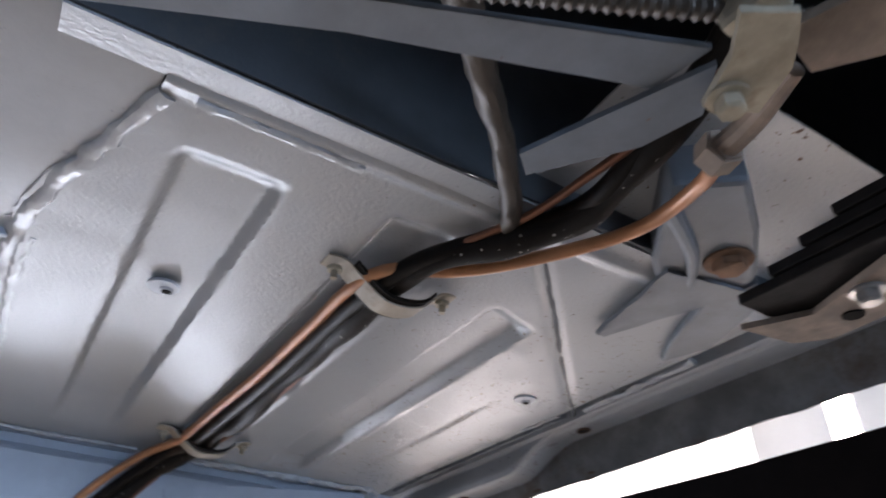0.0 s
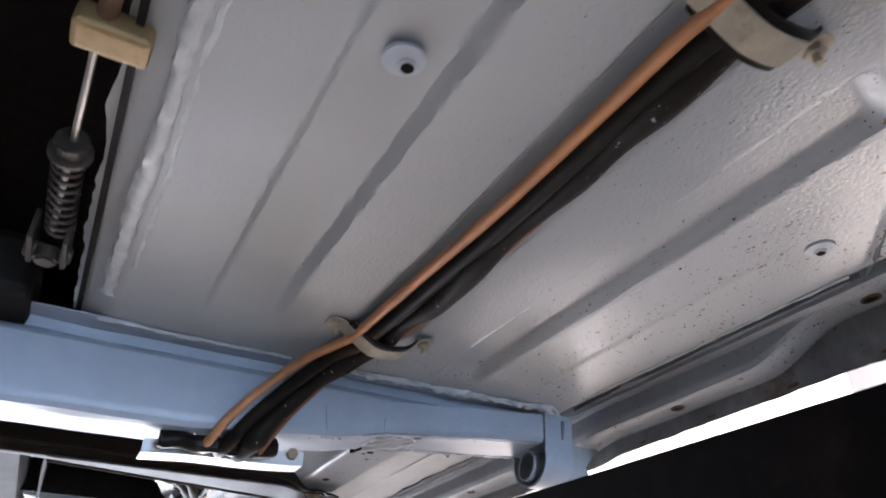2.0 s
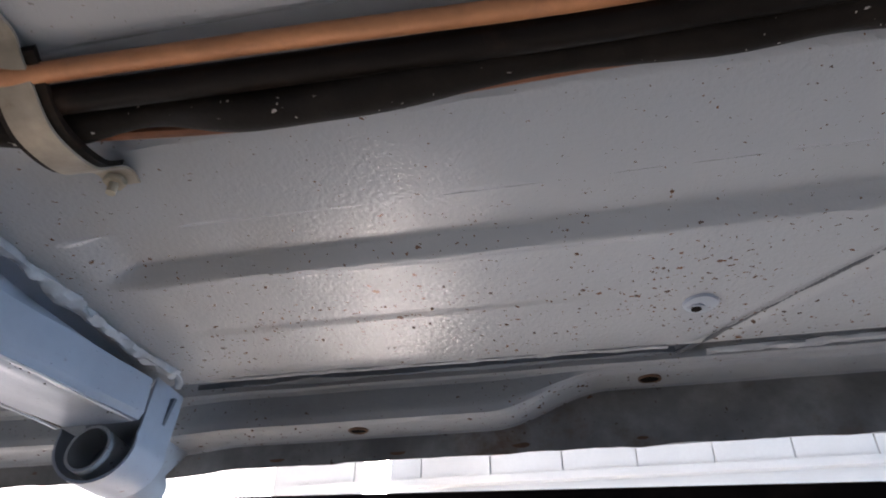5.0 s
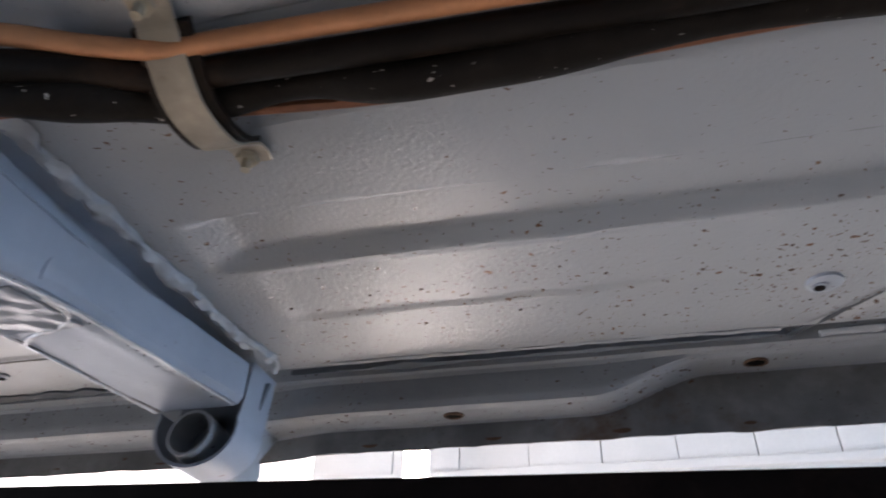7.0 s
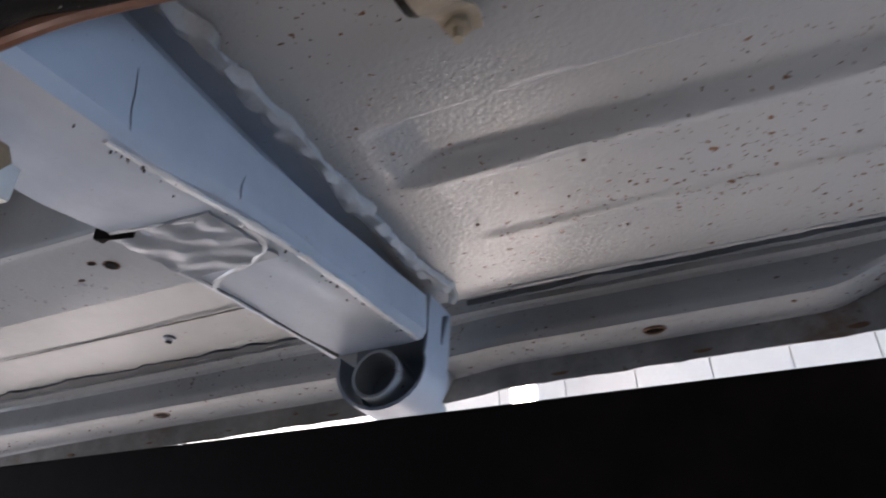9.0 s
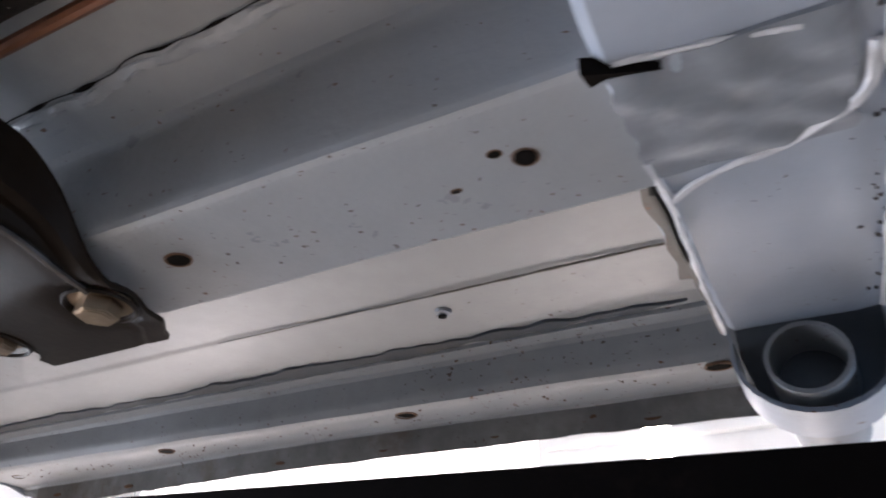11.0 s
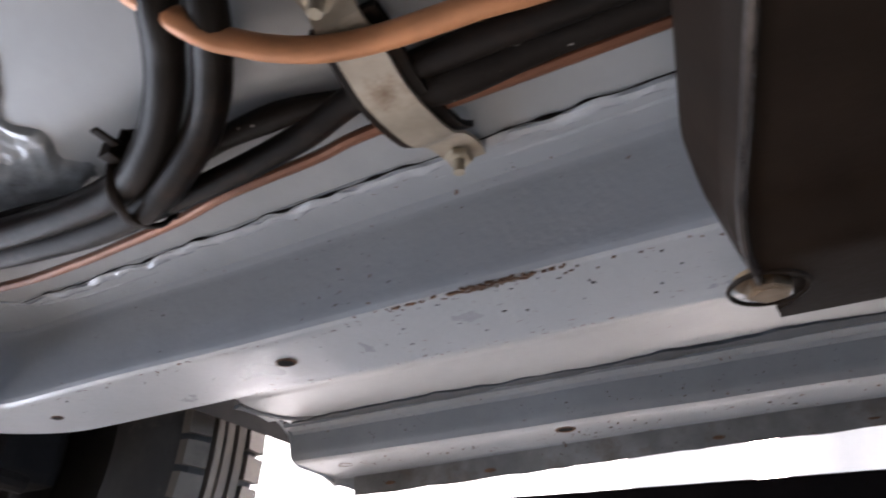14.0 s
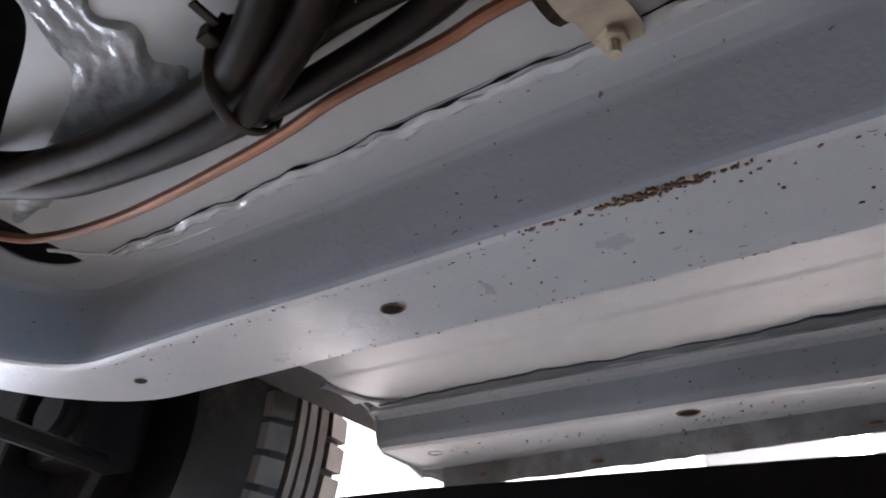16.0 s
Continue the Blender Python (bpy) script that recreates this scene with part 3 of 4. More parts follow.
part("tube_back", disc_bm((-0.0505, 0.700, 1.1403), 0.0148, 0.002, (0.1, 1, -0.15)), "hole", crossmember)
part("end_gusset", prism([(-0.021, 1.155), (-0.012, 1.19), (-0.080, 1.19), (-0.080, 1.160), (-0.074, 1.137), (-0.0505, 1.1245), (-0.027, 1.137)], 0.675, 0.678, "y"), "hanger", crossmember)
part("side_gusset", prism([(0.688, 1.172), (0.740, 1.172), (0.716, 1.146), (0.688, 1.136)], -0.034, -0.0325, "x"), "paint_sill", crossmember)

# ---- chassis rail
def rail_path(s):
    """Centre of the rail's underside and its inward direction, by the distance from the crossmember."""
    if s < 0.665:
        return (-0.075 - s, 0.4895), (0.0, -1.0)
    a = min((s - 0.665) / 0.085, radians(84))
    r = 0.085
    cx, cy = -0.74, 0.4895 - r
    rest = max(0.0, (s - 0.665) - r * radians(84))
    x, y = cx - r * math.sin(a), cy + r * math.cos(a)
    d = (-math.cos(a), -math.sin(a))
    return (x + d[0] * rest, y + d[1] * rest), (math.sin(a), -math.cos(a))


def rail_at(u, v):
    s = u * 1.05
    (cx, cy), (nx, ny) = rail_path(s)
    lift = 0.06 * step(s, 0.75, 1.1)
    w = 0.029
    zb = 1.1525
    prof = [(w + 0.024, 1.2), (w + 0.010, 1.1985), (w + 0.002, 1.1975), (w, 1.194), (w - 0.0005, 1.175), (w - 0.0008, zb + 0.0032), (w - 0.0018, zb + 0.0008), (w - 0.0045, zb), (0.0, zb), (-w + 0.003, zb), (-w, zb + 0.002), (-w, zb + 0.02), (-w, 1.2005)]
    k = v * (len(prof) - 1)
    i = min(int(k), len(prof) - 2)
    t = k - i
    o = prof[i][0] * (1 - t) + prof[i + 1][0] * t
    z = prof[i][1] * (1 - t) + prof[i + 1][1] * t
    o += 0.0010 * noise2(s, z, 9, 2)
    return (cx + nx * o, cy + ny * o, z + lift + 0.0012 * noise2(s, o, 10, 8))


rail = part("chassis_rail", sheet(rail_at, 260, 60, 0.0012), "paint_rail", car, "pale grey boxed chassis rail with drain holes", smooth=True)
seam_line = [(-0.10 - 0.0078 * k, 0.4368 + 0.0024 * noise2(k, 0, 0.28, 3) + 0.0016 * noise2(k, 0, 0.9, 7), 1.1988) for k in range(80)]
part("seam_gap", tube_bm(seam_line, lambda t: 0.00025 + 0.0013 * max(0.0, noise2(t * 55, 0, 0.9, 8) + 0.03), 8, 4), "hole", rail, "open dark seam")
bead(rail, [(x, y + 0.0042 + 0.001 * noise2(x, 0, 60), z + 0.0004) for x, y, z in seam_line], 0.0026, 61, n=4, flat=0.5, wobble=0.9)
bead(rail, [(-0.10, 0.449, 1.1995), (-0.3, 0.449, 1.1995), (-0.44, 0.4495, 1.1995), (-0.6, 0.449, 1.1995), (-0.7, 0.446, 1.1995), (-0.745, 0.42, 1.2)], 0.0016, 9, "sealant_bead", 20, wobble=0.4)


def hole_in(parent, c, r, stretch=1.0, rim=0.0, normal=(0, 0, -1)):
    """A rusty drain hole: a black disc as the shaded hollow, with a raised, stained rim."""
    bm = tube_bm([(c[0], c[1], c[2] - 0.0004), (c[0], c[1], c[2] + 0.004), (c[0], c[1], c[2] + 0.008)], r, 18, 1, hollow=0.93)
    bm = join(bm, disc_bm((c[0], c[1], c[2] - 0.0002), r * 0.97, 0.0005, seg=18))
    bm.transform(Matrix.Translation(c) @ Matrix.Diagonal((stretch, 1, 1, 1)) @ Matrix.Translation([-a for a in c]))
    h = part("drain_hole", bm, "hole", parent)
    if rim:
        rb = tube_bm([(c[0] + r * 1.15 * stretch * math.cos(a), c[1] + r * 1.15 * math.sin(a), c[2]) for a in [2 * math.pi * k / 16 for k in range(17)]], rim, 6, 1, wobble=0.8)
        part("rusty_rim", rb, "rust", h)
    return h


for c, r, st in (((-0.111, 0.487, 1.1522), 0.0032, 1.0), ((-0.1185, 0.482, 1.1523), 0.0015, 1.3), ((-0.136, 0.493, 1.1525), 0.0009, 1.8), ((-0.245, 0.486, 1.152), 0.0036, 1.3),
                 ((-0.563, 0.487, 1.152), 0.0036, 1.3), ((-0.742, 0.49, 1.152), 0.0024, 1.5)):
    hole_in(rail, c, r, st, 0.0004)
# rust and chips along the rail's edges
rng = random.Random(5)
scab = [(-0.440 + rng.gauss(0, 0.011), 0.4636 + rng.gauss(0, 0.0008), 1.1526) for _ in range(110)] + [(-0.474 + rng.gauss(0, 0.014), 0.4632 + rng.gauss(0, 0.0006), 1.1526) for _ in range(26)]
flecks("rust_scale", rail, "rust", scab, 0.0008, 1)
edge = [(-0.12 - 0.62 * rng.random(), 0.4640 + abs(rng.gauss(0, 0.0035)), 1.1526) for _ in range(90)]
flecks("edge_chips", rail, "rust", edge, 0.0006, 2)
chips = [(-0.34 - 0.42 * rng.random(), 0.466 + 0.05 * rng.random(), 1.1524) for _ in range(45)]
flecks("paint_chips", rail, "chip", chips, 0.0005, 3)
outer = [(-0.30 - 0.45 * rng.random(), 0.5165 - abs(rng.gauss(0, 0.003)), 1.1526) for _ in range(60)]
flecks("outer_chips", rail, "rust", outer, 0.0006, 4)


# ---- sill
def jog(x):
    return step(x, 0.215, 0.30)


def sill_at(u, v):
    x = -0.752 + u * 1.737
    j = jog(x)
    flare = 0.022 * (1 - step(x, -0.75, -0.35))
    b = 0.0 if x < -0.05 else 0.012 * step(x, -0.05, 0.02)
    end = 1 - step(x, -0.752, -0.715)
    yf = 0.703 - b * 0.5
    up = 0.0245 * j
    prof = [(0.655, 1.2025), (0.668, 1.2010), (0.675, 1.2000), (0.6785, 1.210), (0.6915, 1.210), (0.694, 1.1995), (yf - 0.001 + 0.001, 1.1985), (yf + 0.0025, 1.196 + 0.1 * up), (yf + 0.0045, 1.180 + 0.75 * up), (yf + 0.007, 1.1750 + up), (yf + 0.011, 1.1735 + up),
            (0.732 - b + flare, 1.1730 + up), (0.7415 - b + flare, 1.1728 + up), (0.7445 - b + flare, 1.1705 + up), (0.7455 - b + flare, 1.163), (0.747 - b + flare, 1.1565), (0.749 - b + flare, 1.1563), (0.75 - b + flare, 1.165), (0.78 - b, 1.19), (0.80, 1.25), (0.80, 1.42)]
    k = v * (len(prof) - 1)
    i = min(int(k), len(prof) - 2)
    t = k - i
    y = prof[i][0] * (1 - t) + prof[i + 1][0] * t
    z = prof[i][1] * (1 - t) + prof[i + 1][1] * t
    wob = step(k, 13.2, 14.5) * (1 - step(k, 16.5, 17.5))
    z += wob * 0.0016 * noise2(x, 0, 22, 7) + 0.0007 * noise2(x, y, 16, 3)
    z += end * 0.010 * step(k, 12.5, 15.0)
    y += 0.0009 * noise2(x, z, 14, 11)
    return (x, y, z)


sill = part("sill", sheet(sill_at, 320, 100, 0.001), "paint_sill", car, "pale grey sill with rusty pinch flange and drain holes", smooth=True)
for k in range(15):
    x0 = -0.11 - 0.04 * k - 0.012 * random.random()
    dx = 0.012 + 0.02 * random.random()
    y = 0.681 + 0.008 * random.random()
    bead(sill, [(x0, y, 1.2055), (x0 - dx / 2, y + 0.001, 1.204), (x0 - dx, y + 0.002, 1.2055)], 0.0018 + 0.0014 * random.random(), 20 + k, n=6)
def band(x0, x1, y, w, seed, material="shade_and_joint"):
    """A dark open seam, ragged and broken here and there."""
    def at(u, v):
        x = x0 + u * (x1 - x0)
        half = w * max(0.03, 0.62 + 0.9 * noise2(x, 0, 16, seed) + 0.5 * noise2(x, 0, 60, seed + 2)) * min(1, 12 * u, 12 * (1 - u))
        return (x, y + 0.0012 * noise2(x, 0, 20, seed + 5) + (v - 0.5) * 2 * half, 1.1985 + 0.0006 * noise2(x, v, 40, seed))
    return part("seam_gap", sheet(at, 160, 3, 0.004), material, sill, "dark open seam", smooth=True)


band(-0.10, -0.735, 0.6835, 0.0078, 3)
band(0.0, 0.345, 0.6825, 0.0036, 9, "hanger")
bead(sill, [(0.02, 0.672, 1.200), (0.12, 0.673, 1.2), (0.22, 0.674, 1.2), (0.34, 0.676, 1.2)], 0.002, 13, n=50)
for c, r in (((-0.714, 0.734, 1.174), 0.0042), ((-0.512, 0.723, 1.1735), 0.0044), ((-0.290, 0.720, 1.1735), 0.0044), ((-0.094, 0.716, 1.1735), 0.0046), ((0.117, 0.717, 1.1727), 0.0042), ((0.329, 0.718, 1.1968), 0.0046)):
    hole_in(sill, c, r, 1.4, 0.0009)
for i in range(12):
    x = -0.7 + 1.1 * i / 12 + 0.02 * random.random()
    r = 0.001 + 0.0022 * random.random()
    bm = disc_bm((0, 0, 0), r, 0.0012, (0, -1, 0), seg=9)
    bm.transform(Matrix.Translation((x, 0.7448 + (0.012 if x < -0.45 else 0.0) - (0.012 if x > 0 else 0), 1.160)) @ Matrix.Diagonal((2.2, 1, 0.7, 1)))
    part("rust_scab", bm, "rust", sill)
dirt = [(-0.70 + 1.06 * rng.random(), 0.0, 0.0) for _ in range(130)]
flecks("rust_scale", sill, "rust", [(x, (0.728 if x < 0.0 else 0.716) + rng.gauss(0, 0.005) + (0.008 if x < -0.5 else 0.0), 1.1729 + 0.0245 * jog(x)) for x, _, _ in dirt], 0.0008, 6)
flecks("rust_spots", floor_pan, "rust", [(0.02 + 0.36 * rng.random(), 0.50 + 0.15 * rng.random() ** 0.7, FZ - 0.0006) for _ in range(40)], 0.0008, 7)
flecks("edge_dirt", crossmember, "chip", [(-0.0215 - abs(rng.gauss(0, 0.004)), y, xm_bot(y) - 0.0004) for y in [0.39 + 0.25 * rng.random() for _ in range(40)]], 0.0007, 9)
part("seam_gap", tube_bm([(-0.747, 0.632, 1.2), (-0.742, 0.650, 1.2), (-0.735, 0.668, 1.2), (-0.722, 0.679, 1.2), (-0.70, 0.682, 1.202)], 0.0042, 8, 8, wobble=0.4, flat=0.4), "shade_and_joint", sill, "dark open joint", smooth=True)


def flange_at(u, v):
    x = -0.728 + u * 1.70
    b = 0.0 if x < -0.05 else 0.012 * step(x, -0.05, 0.02)
    flare = 0.022 * (1 - step(x, -0.75, -0.35))
    z = 1.1712 + 0.0245 * jog(x) * (1 - v) - v * (0.0165 + 0.0016 * noise2(x, 0, 30, 7) + 0.0008 * noise2(x, 0, 90, 2))
    return (x, 0.7432 - b + flare + 0.0015 * v, z)


part("pinch_flange", sheet(flange_at, 260, 6, 0.0009, (0, 1, 0)), "flange", sill, "dirty grey-brown pinch flange with rust", smooth=True)
# sill end cap at the wheel arch
part("sill_end", prism([(0.650, 1.212), (0.690, 1.203), (0.703, 1.196), (0.709, 1.178), (0.718, 1.1725), (0.752, 1.1715), (0.772, 1.166), (0.80, 1.2), (0.80, 1.42), (0.66, 1.42)], -0.755, -0.7525, "x"), "paint_sill", sill)

# rear floor behind the joint, heel board and rear members
part("rear_floor", sheet(lambda u, v: (0.36 + u * 0.34, 0.44 + v * 0.262, FZ + 0.013 + 0.012 * step(u, 0.55, 1.0) + 0.0012 * noise2(u, v, 5)), 40, 40, 0.0015), "paint", car, "pale grey rear floor panel", smooth=True)
# Heel board and the panels behind it are coloured dark for deep shade.
part("heel_board", sheet(lambda u, v: (0.594 + 0.03 * v, -0.3 + u * 1.0, FZ - 0.002 + v * 0.34 + 0.002 * noise2(u, v, 9)), 40, 20, 0.0015, (1, 0, 0)), "shade_and_joint", car, "heel board coloured dark blue-grey for the shade behind the floor", smooth=True)
part("heel_flange", sheet(lambda u, v: (0.574 + 0.02 * v, 0.2 + u * 0.28, FZ - 0.0015 - 0.003 * v), 20, 4, 0.0015), "paint", car, smooth=True)
part("rear_shelf", box_bm(0.6, 1.6, -0.6, 0.75, 1.53, 1.532), "shade_and_joint", car)
part("rear_side", box_bm(0.6, 1.6, 0.70, 0.702, 1.2, 1.53), "shade_and_joint", car)
part("axle_tunnel", box_bm(0.85, 0.854, -0.6, 0.75, 1.2, 1.53), "shade_and_joint", car)


def plate(name, corners, z0, z1, material, parent=car, label=""):
    """A flat plate with the given corners."""
    n = len(corners)
    vs = [(x, y, z) for z in (z0, z1) for x, y in corners]
    return part(name, raw(vs, [tuple(range(n)), tuple(range(2 * n - 1, n - 1, -1))] + [(i, (i + 1) % n, n + (i + 1) % n, n + i) for i in range(n)]), material, parent, label)


plate("rear_brace", [(0.560, 0.0), (0.685, 0.268), (0.742, 0.398), (0.718, 0.395), (0.679, 0.290), (0.545, 0.0)], 1.150, 1.153, "hanger", label="dull grey flat brace strip")
plate("diagonal_brace", [(0.666, 0.374), (0.717, 0.393), (0.740, 0.402), (0.721, 0.417), (0.696, 0.411), (0.657, 0.384)], 1.1465, 1.1493, "hanger", label="dull grey diagonal brace")
part("rear_strut", tube_bm([(0.70, 0.318, 1.19), (0.667, 0.353, 1.19), (0.639, 0.384, 1.19), (0.60, 0.421, 1.19), (0.574, 0.440, 1.190)], lambda t: 0.0075 - 0.0022 * t, 12, 6, wobble=0.35), "oily", car, "dark rusty rod", smooth=True)
part("strut_end", tube_bm([(0.578, 0.437, 1.19), (0.566, 0.442, 1.19), (0.552, 0.446, 1.192)], 0.0045, 10, 4, wobble=0.3), "zinc", car, smooth=True)
bracket = plate("cable_bracket", [(0.749, 0.395), (0.762, 0.383), (0.772, 0.398), (0.764, 0.408), (0.757, 0.415), (0.738, 0.423), (0.729, 0.405)], 1.137, 1.1405, "zinc", label="dirty tan cable bracket")
part("web", raw([(x, y, z) for z in (1.143, 1.147) for x, y in ((0.762, 0.405), (0.80, 0.418), (0.806, 0.432), (0.785, 0.436), (0.790, 0.452), (0.757, 0.428))], [(0, 1, 2, 3, 4, 5), (11, 10, 9, 8, 7, 6)] + [(i, (i + 1) % 6, 6 + (i + 1) % 6, 6 + i) for i in range(6)]), "dust", bracket)
hex_bolt(bracket, (0.737, 0.408, 1.137), 0.0052, material="zinc")
part("cable_sheath", tube_bm([(0.7344 + 0.00145 * i, 0.3506 + 0.0028 * i, 1.150) for i in range(-25, 45)], lambda t: 0.0036 + 0.0006 * math.sin(t * 330), 10, 4), "oily", car, "ribbed dark brown cable sheath", smooth=True)
part("sheath_clip", box_bm(0.752, 0.772, 0.386, 0.398, 1.1400, 1.1545, 0.003), "zinc", car)
hanger = part("spring_hanger", prism([(0.6488, 0.492), (0.6746, 0.5222), (0.6488, 0.5648), (0.6175, 0.605), (0.5974, 0.6196), (0.575, 0.623), (0.5481, 0.6006), (0.566, 0.5692), (0.5906, 0.5379)], 1.195, 1.275, "z", 0.004), "hanger", car, "blue-grey pressed spring hanger")
part("hanger_foot", sheet(lambda u, v: (0.590 - 0.090 * u + 0.012 * v * (1 - u), 0.552 + 0.024 * u + v * (0.062 - 0.054 * u), 1.192 + 0.001 * u + 0.002 * noise2(u, v, 4)), 16, 6, 0.003), "hanger", hanger, smooth=True)
part("hanger_rib", tube_bm([(0.6343, 0.5066, 1.195), (0.6085, 0.5536, 1.195), (0.5683, 0.595, 1.196)], lambda t: 0.006 - 0.003 * t, 10, 6), "hanger", hanger, smooth=True)
hex_bolt(hanger, (0.6175, 0.576, 1.195), 0.0105, material="rust")
part("spring_pad", prism([(0.492, 0.652), (0.520, 0.632), (0.575, 0.604), (0.612, 0.612), (0.590, 0.640), (0.530, 0.664)], 1.193, 1.200, "z", 0.002), "hanger", car, "dark blue-grey spring pad")
part("leaf_spring", join(*[box_bm(0.64 + 0.02 * i, 1.4, 0.540, 0.585, 1.142 + 0.0075 * i, 1.148 + 0.0075 * i, 0.001) for i in range(4)]), "dark", car, "black leaf spring")
clamp2 = plate("spring_clamp", [(0.628, 0.556), (0.660, 0.572), (0.711, 0.552), (0.716, 0.585), (0.683, 0.603), (0.650, 0.606), (0.633, 0.593)], 1.137, 1.1405, "dust", label="dusty brown spring clamp plate")
part("clamp_hole", disc_bm((0.672, 0.588, 1.1366), 0.0055, 0.0012, seg=16), "hole", clamp2)
hex_bolt(clamp2, (0.690, 0.570, 1.137), 0.006, material="steel")
part("hose_union", join(tube_bm([(0.704, 0.446, 1.153), (0.728, 0.439, 1.151), (0.752, 0.4285, 1.150)], lambda t: 0.0062 - 0.0022 * t, 12, 4), disc_bm((0.706, 0.4455, 1.153), 0.0092, 0.012, (1, -0.35, -0.05), seg=6, bevel=0.001)), "dust", car, "dull brown hose union", smooth=False)

# ---- pipes and hoses along the floor
orange = [(0.705, 0.446, 1.156), (0.67, 0.486, 1.18), (0.614, 0.497, 1.188), (0.555, 0.466, 1.188), (0.520, 0.436, 1.188), (0.497, 0.405, 1.19), (0.463, 0.3945, 1.19), (0.40, 0.396, 1.192), (0.29, 0.396, 1.192), (0.2, 0.392, 1.192),
          (0.11, 0.388, 1.191), (0.080, 0.386, 1.190), (0.055, 0.377, 1.1885), (0.030, 0.359, 1.180), (0.010, 0.336, 1.160), (-0.006, 0.314, 1.135), (-0.018, 0.303, 1.117), (-0.045, 0.302, 1.1125), (-0.09, 0.327, 1.130), (-0.14, 0.362, 1.165),
          (-0.22, 0.381, 1.188), (-0.36, 0.379, 1.190), (-0.40, 0.3735, 1.189), (-0.43, 0.369, 1.188), (-0.450, 0.362, 1.187), (-0.468, 0.350, 1.188), (-0.480, 0.333, 1.19), (-0.51, 0.28, 1.21), (-0.56, 0.22, 1.24)]
part("fuel_pipe", tube_bm(orange, 0.0042, 14, 10), "orange", car, "orange-brown fuel pipe", smooth=True)
back = [(0.80, 0.42, 1.24), (0.72, 0.445, 1.205), (0.65, 0.455, 1.188), (0.61, 0.458, 1.188), (0.57, 0.442, 1.189), (0.52, 0.417, 1.190)]
hose = back + [(0.47, 0.406, 1.188), (0.40, 0.406, 1.19), (0.29, 0.4065, 1.19), (0.2, 0.404, 1.19), (0.11, 0.400, 1.189), (0.075, 0.397, 1.188), (0.045, 0.381, 1.183), (0.016, 0.355, 1.161), (-0.004, 0.331, 1.134), (-0.018, 0.319, 1.116), (-0.045, 0.316, 1.1125),
               (-0.09, 0.34, 1.130), (-0.15, 0.375, 1.165), (-0.23, 0.387, 1.186), (-0.36, 0.387, 1.19), (-0.44, 0.387, 1.1915), (-0.48, 0.392, 1.187), (-0.516, 0.394, 1.185), (-0.571, 0.394, 1.184), (-0.63, 0.388, 1.185), (-0.66, 0.381, 1.185), (-0.69, 0.368, 1.186), (-0.73, 0.345, 1.19), (-0.80, 0.30, 1.20)]
part("rubber_hose", tube_bm(hose, lambda t: 0.0062 - 0.0010 * step(t, 0.66, 0.72), 14, 10), "rubber", car, "black rubber hose", smooth=True)
loom = [(a[0], a[1] + 0.004, a[2] - 0.002) for a in back] + [(0.47, 0.4165, 1.19), (0.40, 0.4155, 1.19), (0.34, 0.4185, 1.19), (0.25, 0.4165, 1.19), (0.18, 0.4185, 1.188), (0.13, 0.414, 1.190), (0.078, 0.4115, 1.1885), (0.042, 0.393, 1.181),
        (0.014, 0.368, 1.158), (-0.004, 0.346, 1.132), (-0.018, 0.336, 1.1155), (-0.045, 0.333, 1.1125), (-0.09, 0.355, 1.130), (-0.15, 0.385, 1.165), (-0.23, 0.398, 1.188), (-0.36, 0.398, 1.192), (-0.43, 0.396, 1.1920), (-0.475, 0.385, 1.193), (-0.52, 0.3835, 1.1925), (-0.58, 0.384, 1.191), (-0.64, 0.376, 1.1915),
        (-0.69, 0.36, 1.192), (-0.74, 0.34, 1.194), (-0.80, 0.30, 1.204)]
part("wiring_loom", tube_bm(loom, lambda t: 0.0082 - 0.0026 * step(t, 0.66, 0.72) + 0.0016 * math.sin(t * 61) + 0.001 * math.sin(t * 143), 14, 10), "loom", car, "dusty black taped wiring loom", smooth=True)
cu = [(0.72, 0.447, 1.192), (0.67, 0.447, 1.19), (0.63, 0.444, 1.189), (0.59, 0.440, 1.189), (0.53, 0.424, 1.19), (0.40, 0.425, 1.193), (0.25, 0.4265, 1.192), (0.17, 0.428, 1.19), (0.10, 0.4235, 1.192), (0.06, 0.4145, 1.1892), (0.030, 0.394, 1.178), (0.004, 0.366, 1.145), (-0.012, 0.353, 1.124), (-0.035, 0.348, 1.1115), (-0.09, 0.37, 1.132), (-0.15, 0.4, 1.168), (-0.24, 0.41, 1.19),
      (-0.4, 0.405, 1.19), (-0.46, 0.404, 1.190), (-0.485, 0.4062, 1.19), (-0.529, 0.4072, 1.19), (-0.56, 0.411, 1.19), (-0.595, 0.413, 1.19), (-0.631, 0.414, 1.19), (-0.671, 0.413, 1.19), (-0.709, 0.407, 1.19), (-0.735, 0.394, 1.191), (-0.77, 0.36, 1.2), (-0.83, 0.33, 1.21)]
part("brake_pipe", tube_bm(cu, 0.0025, 10, 10), "copper", car, "bare copper brake pipe", smooth=True)
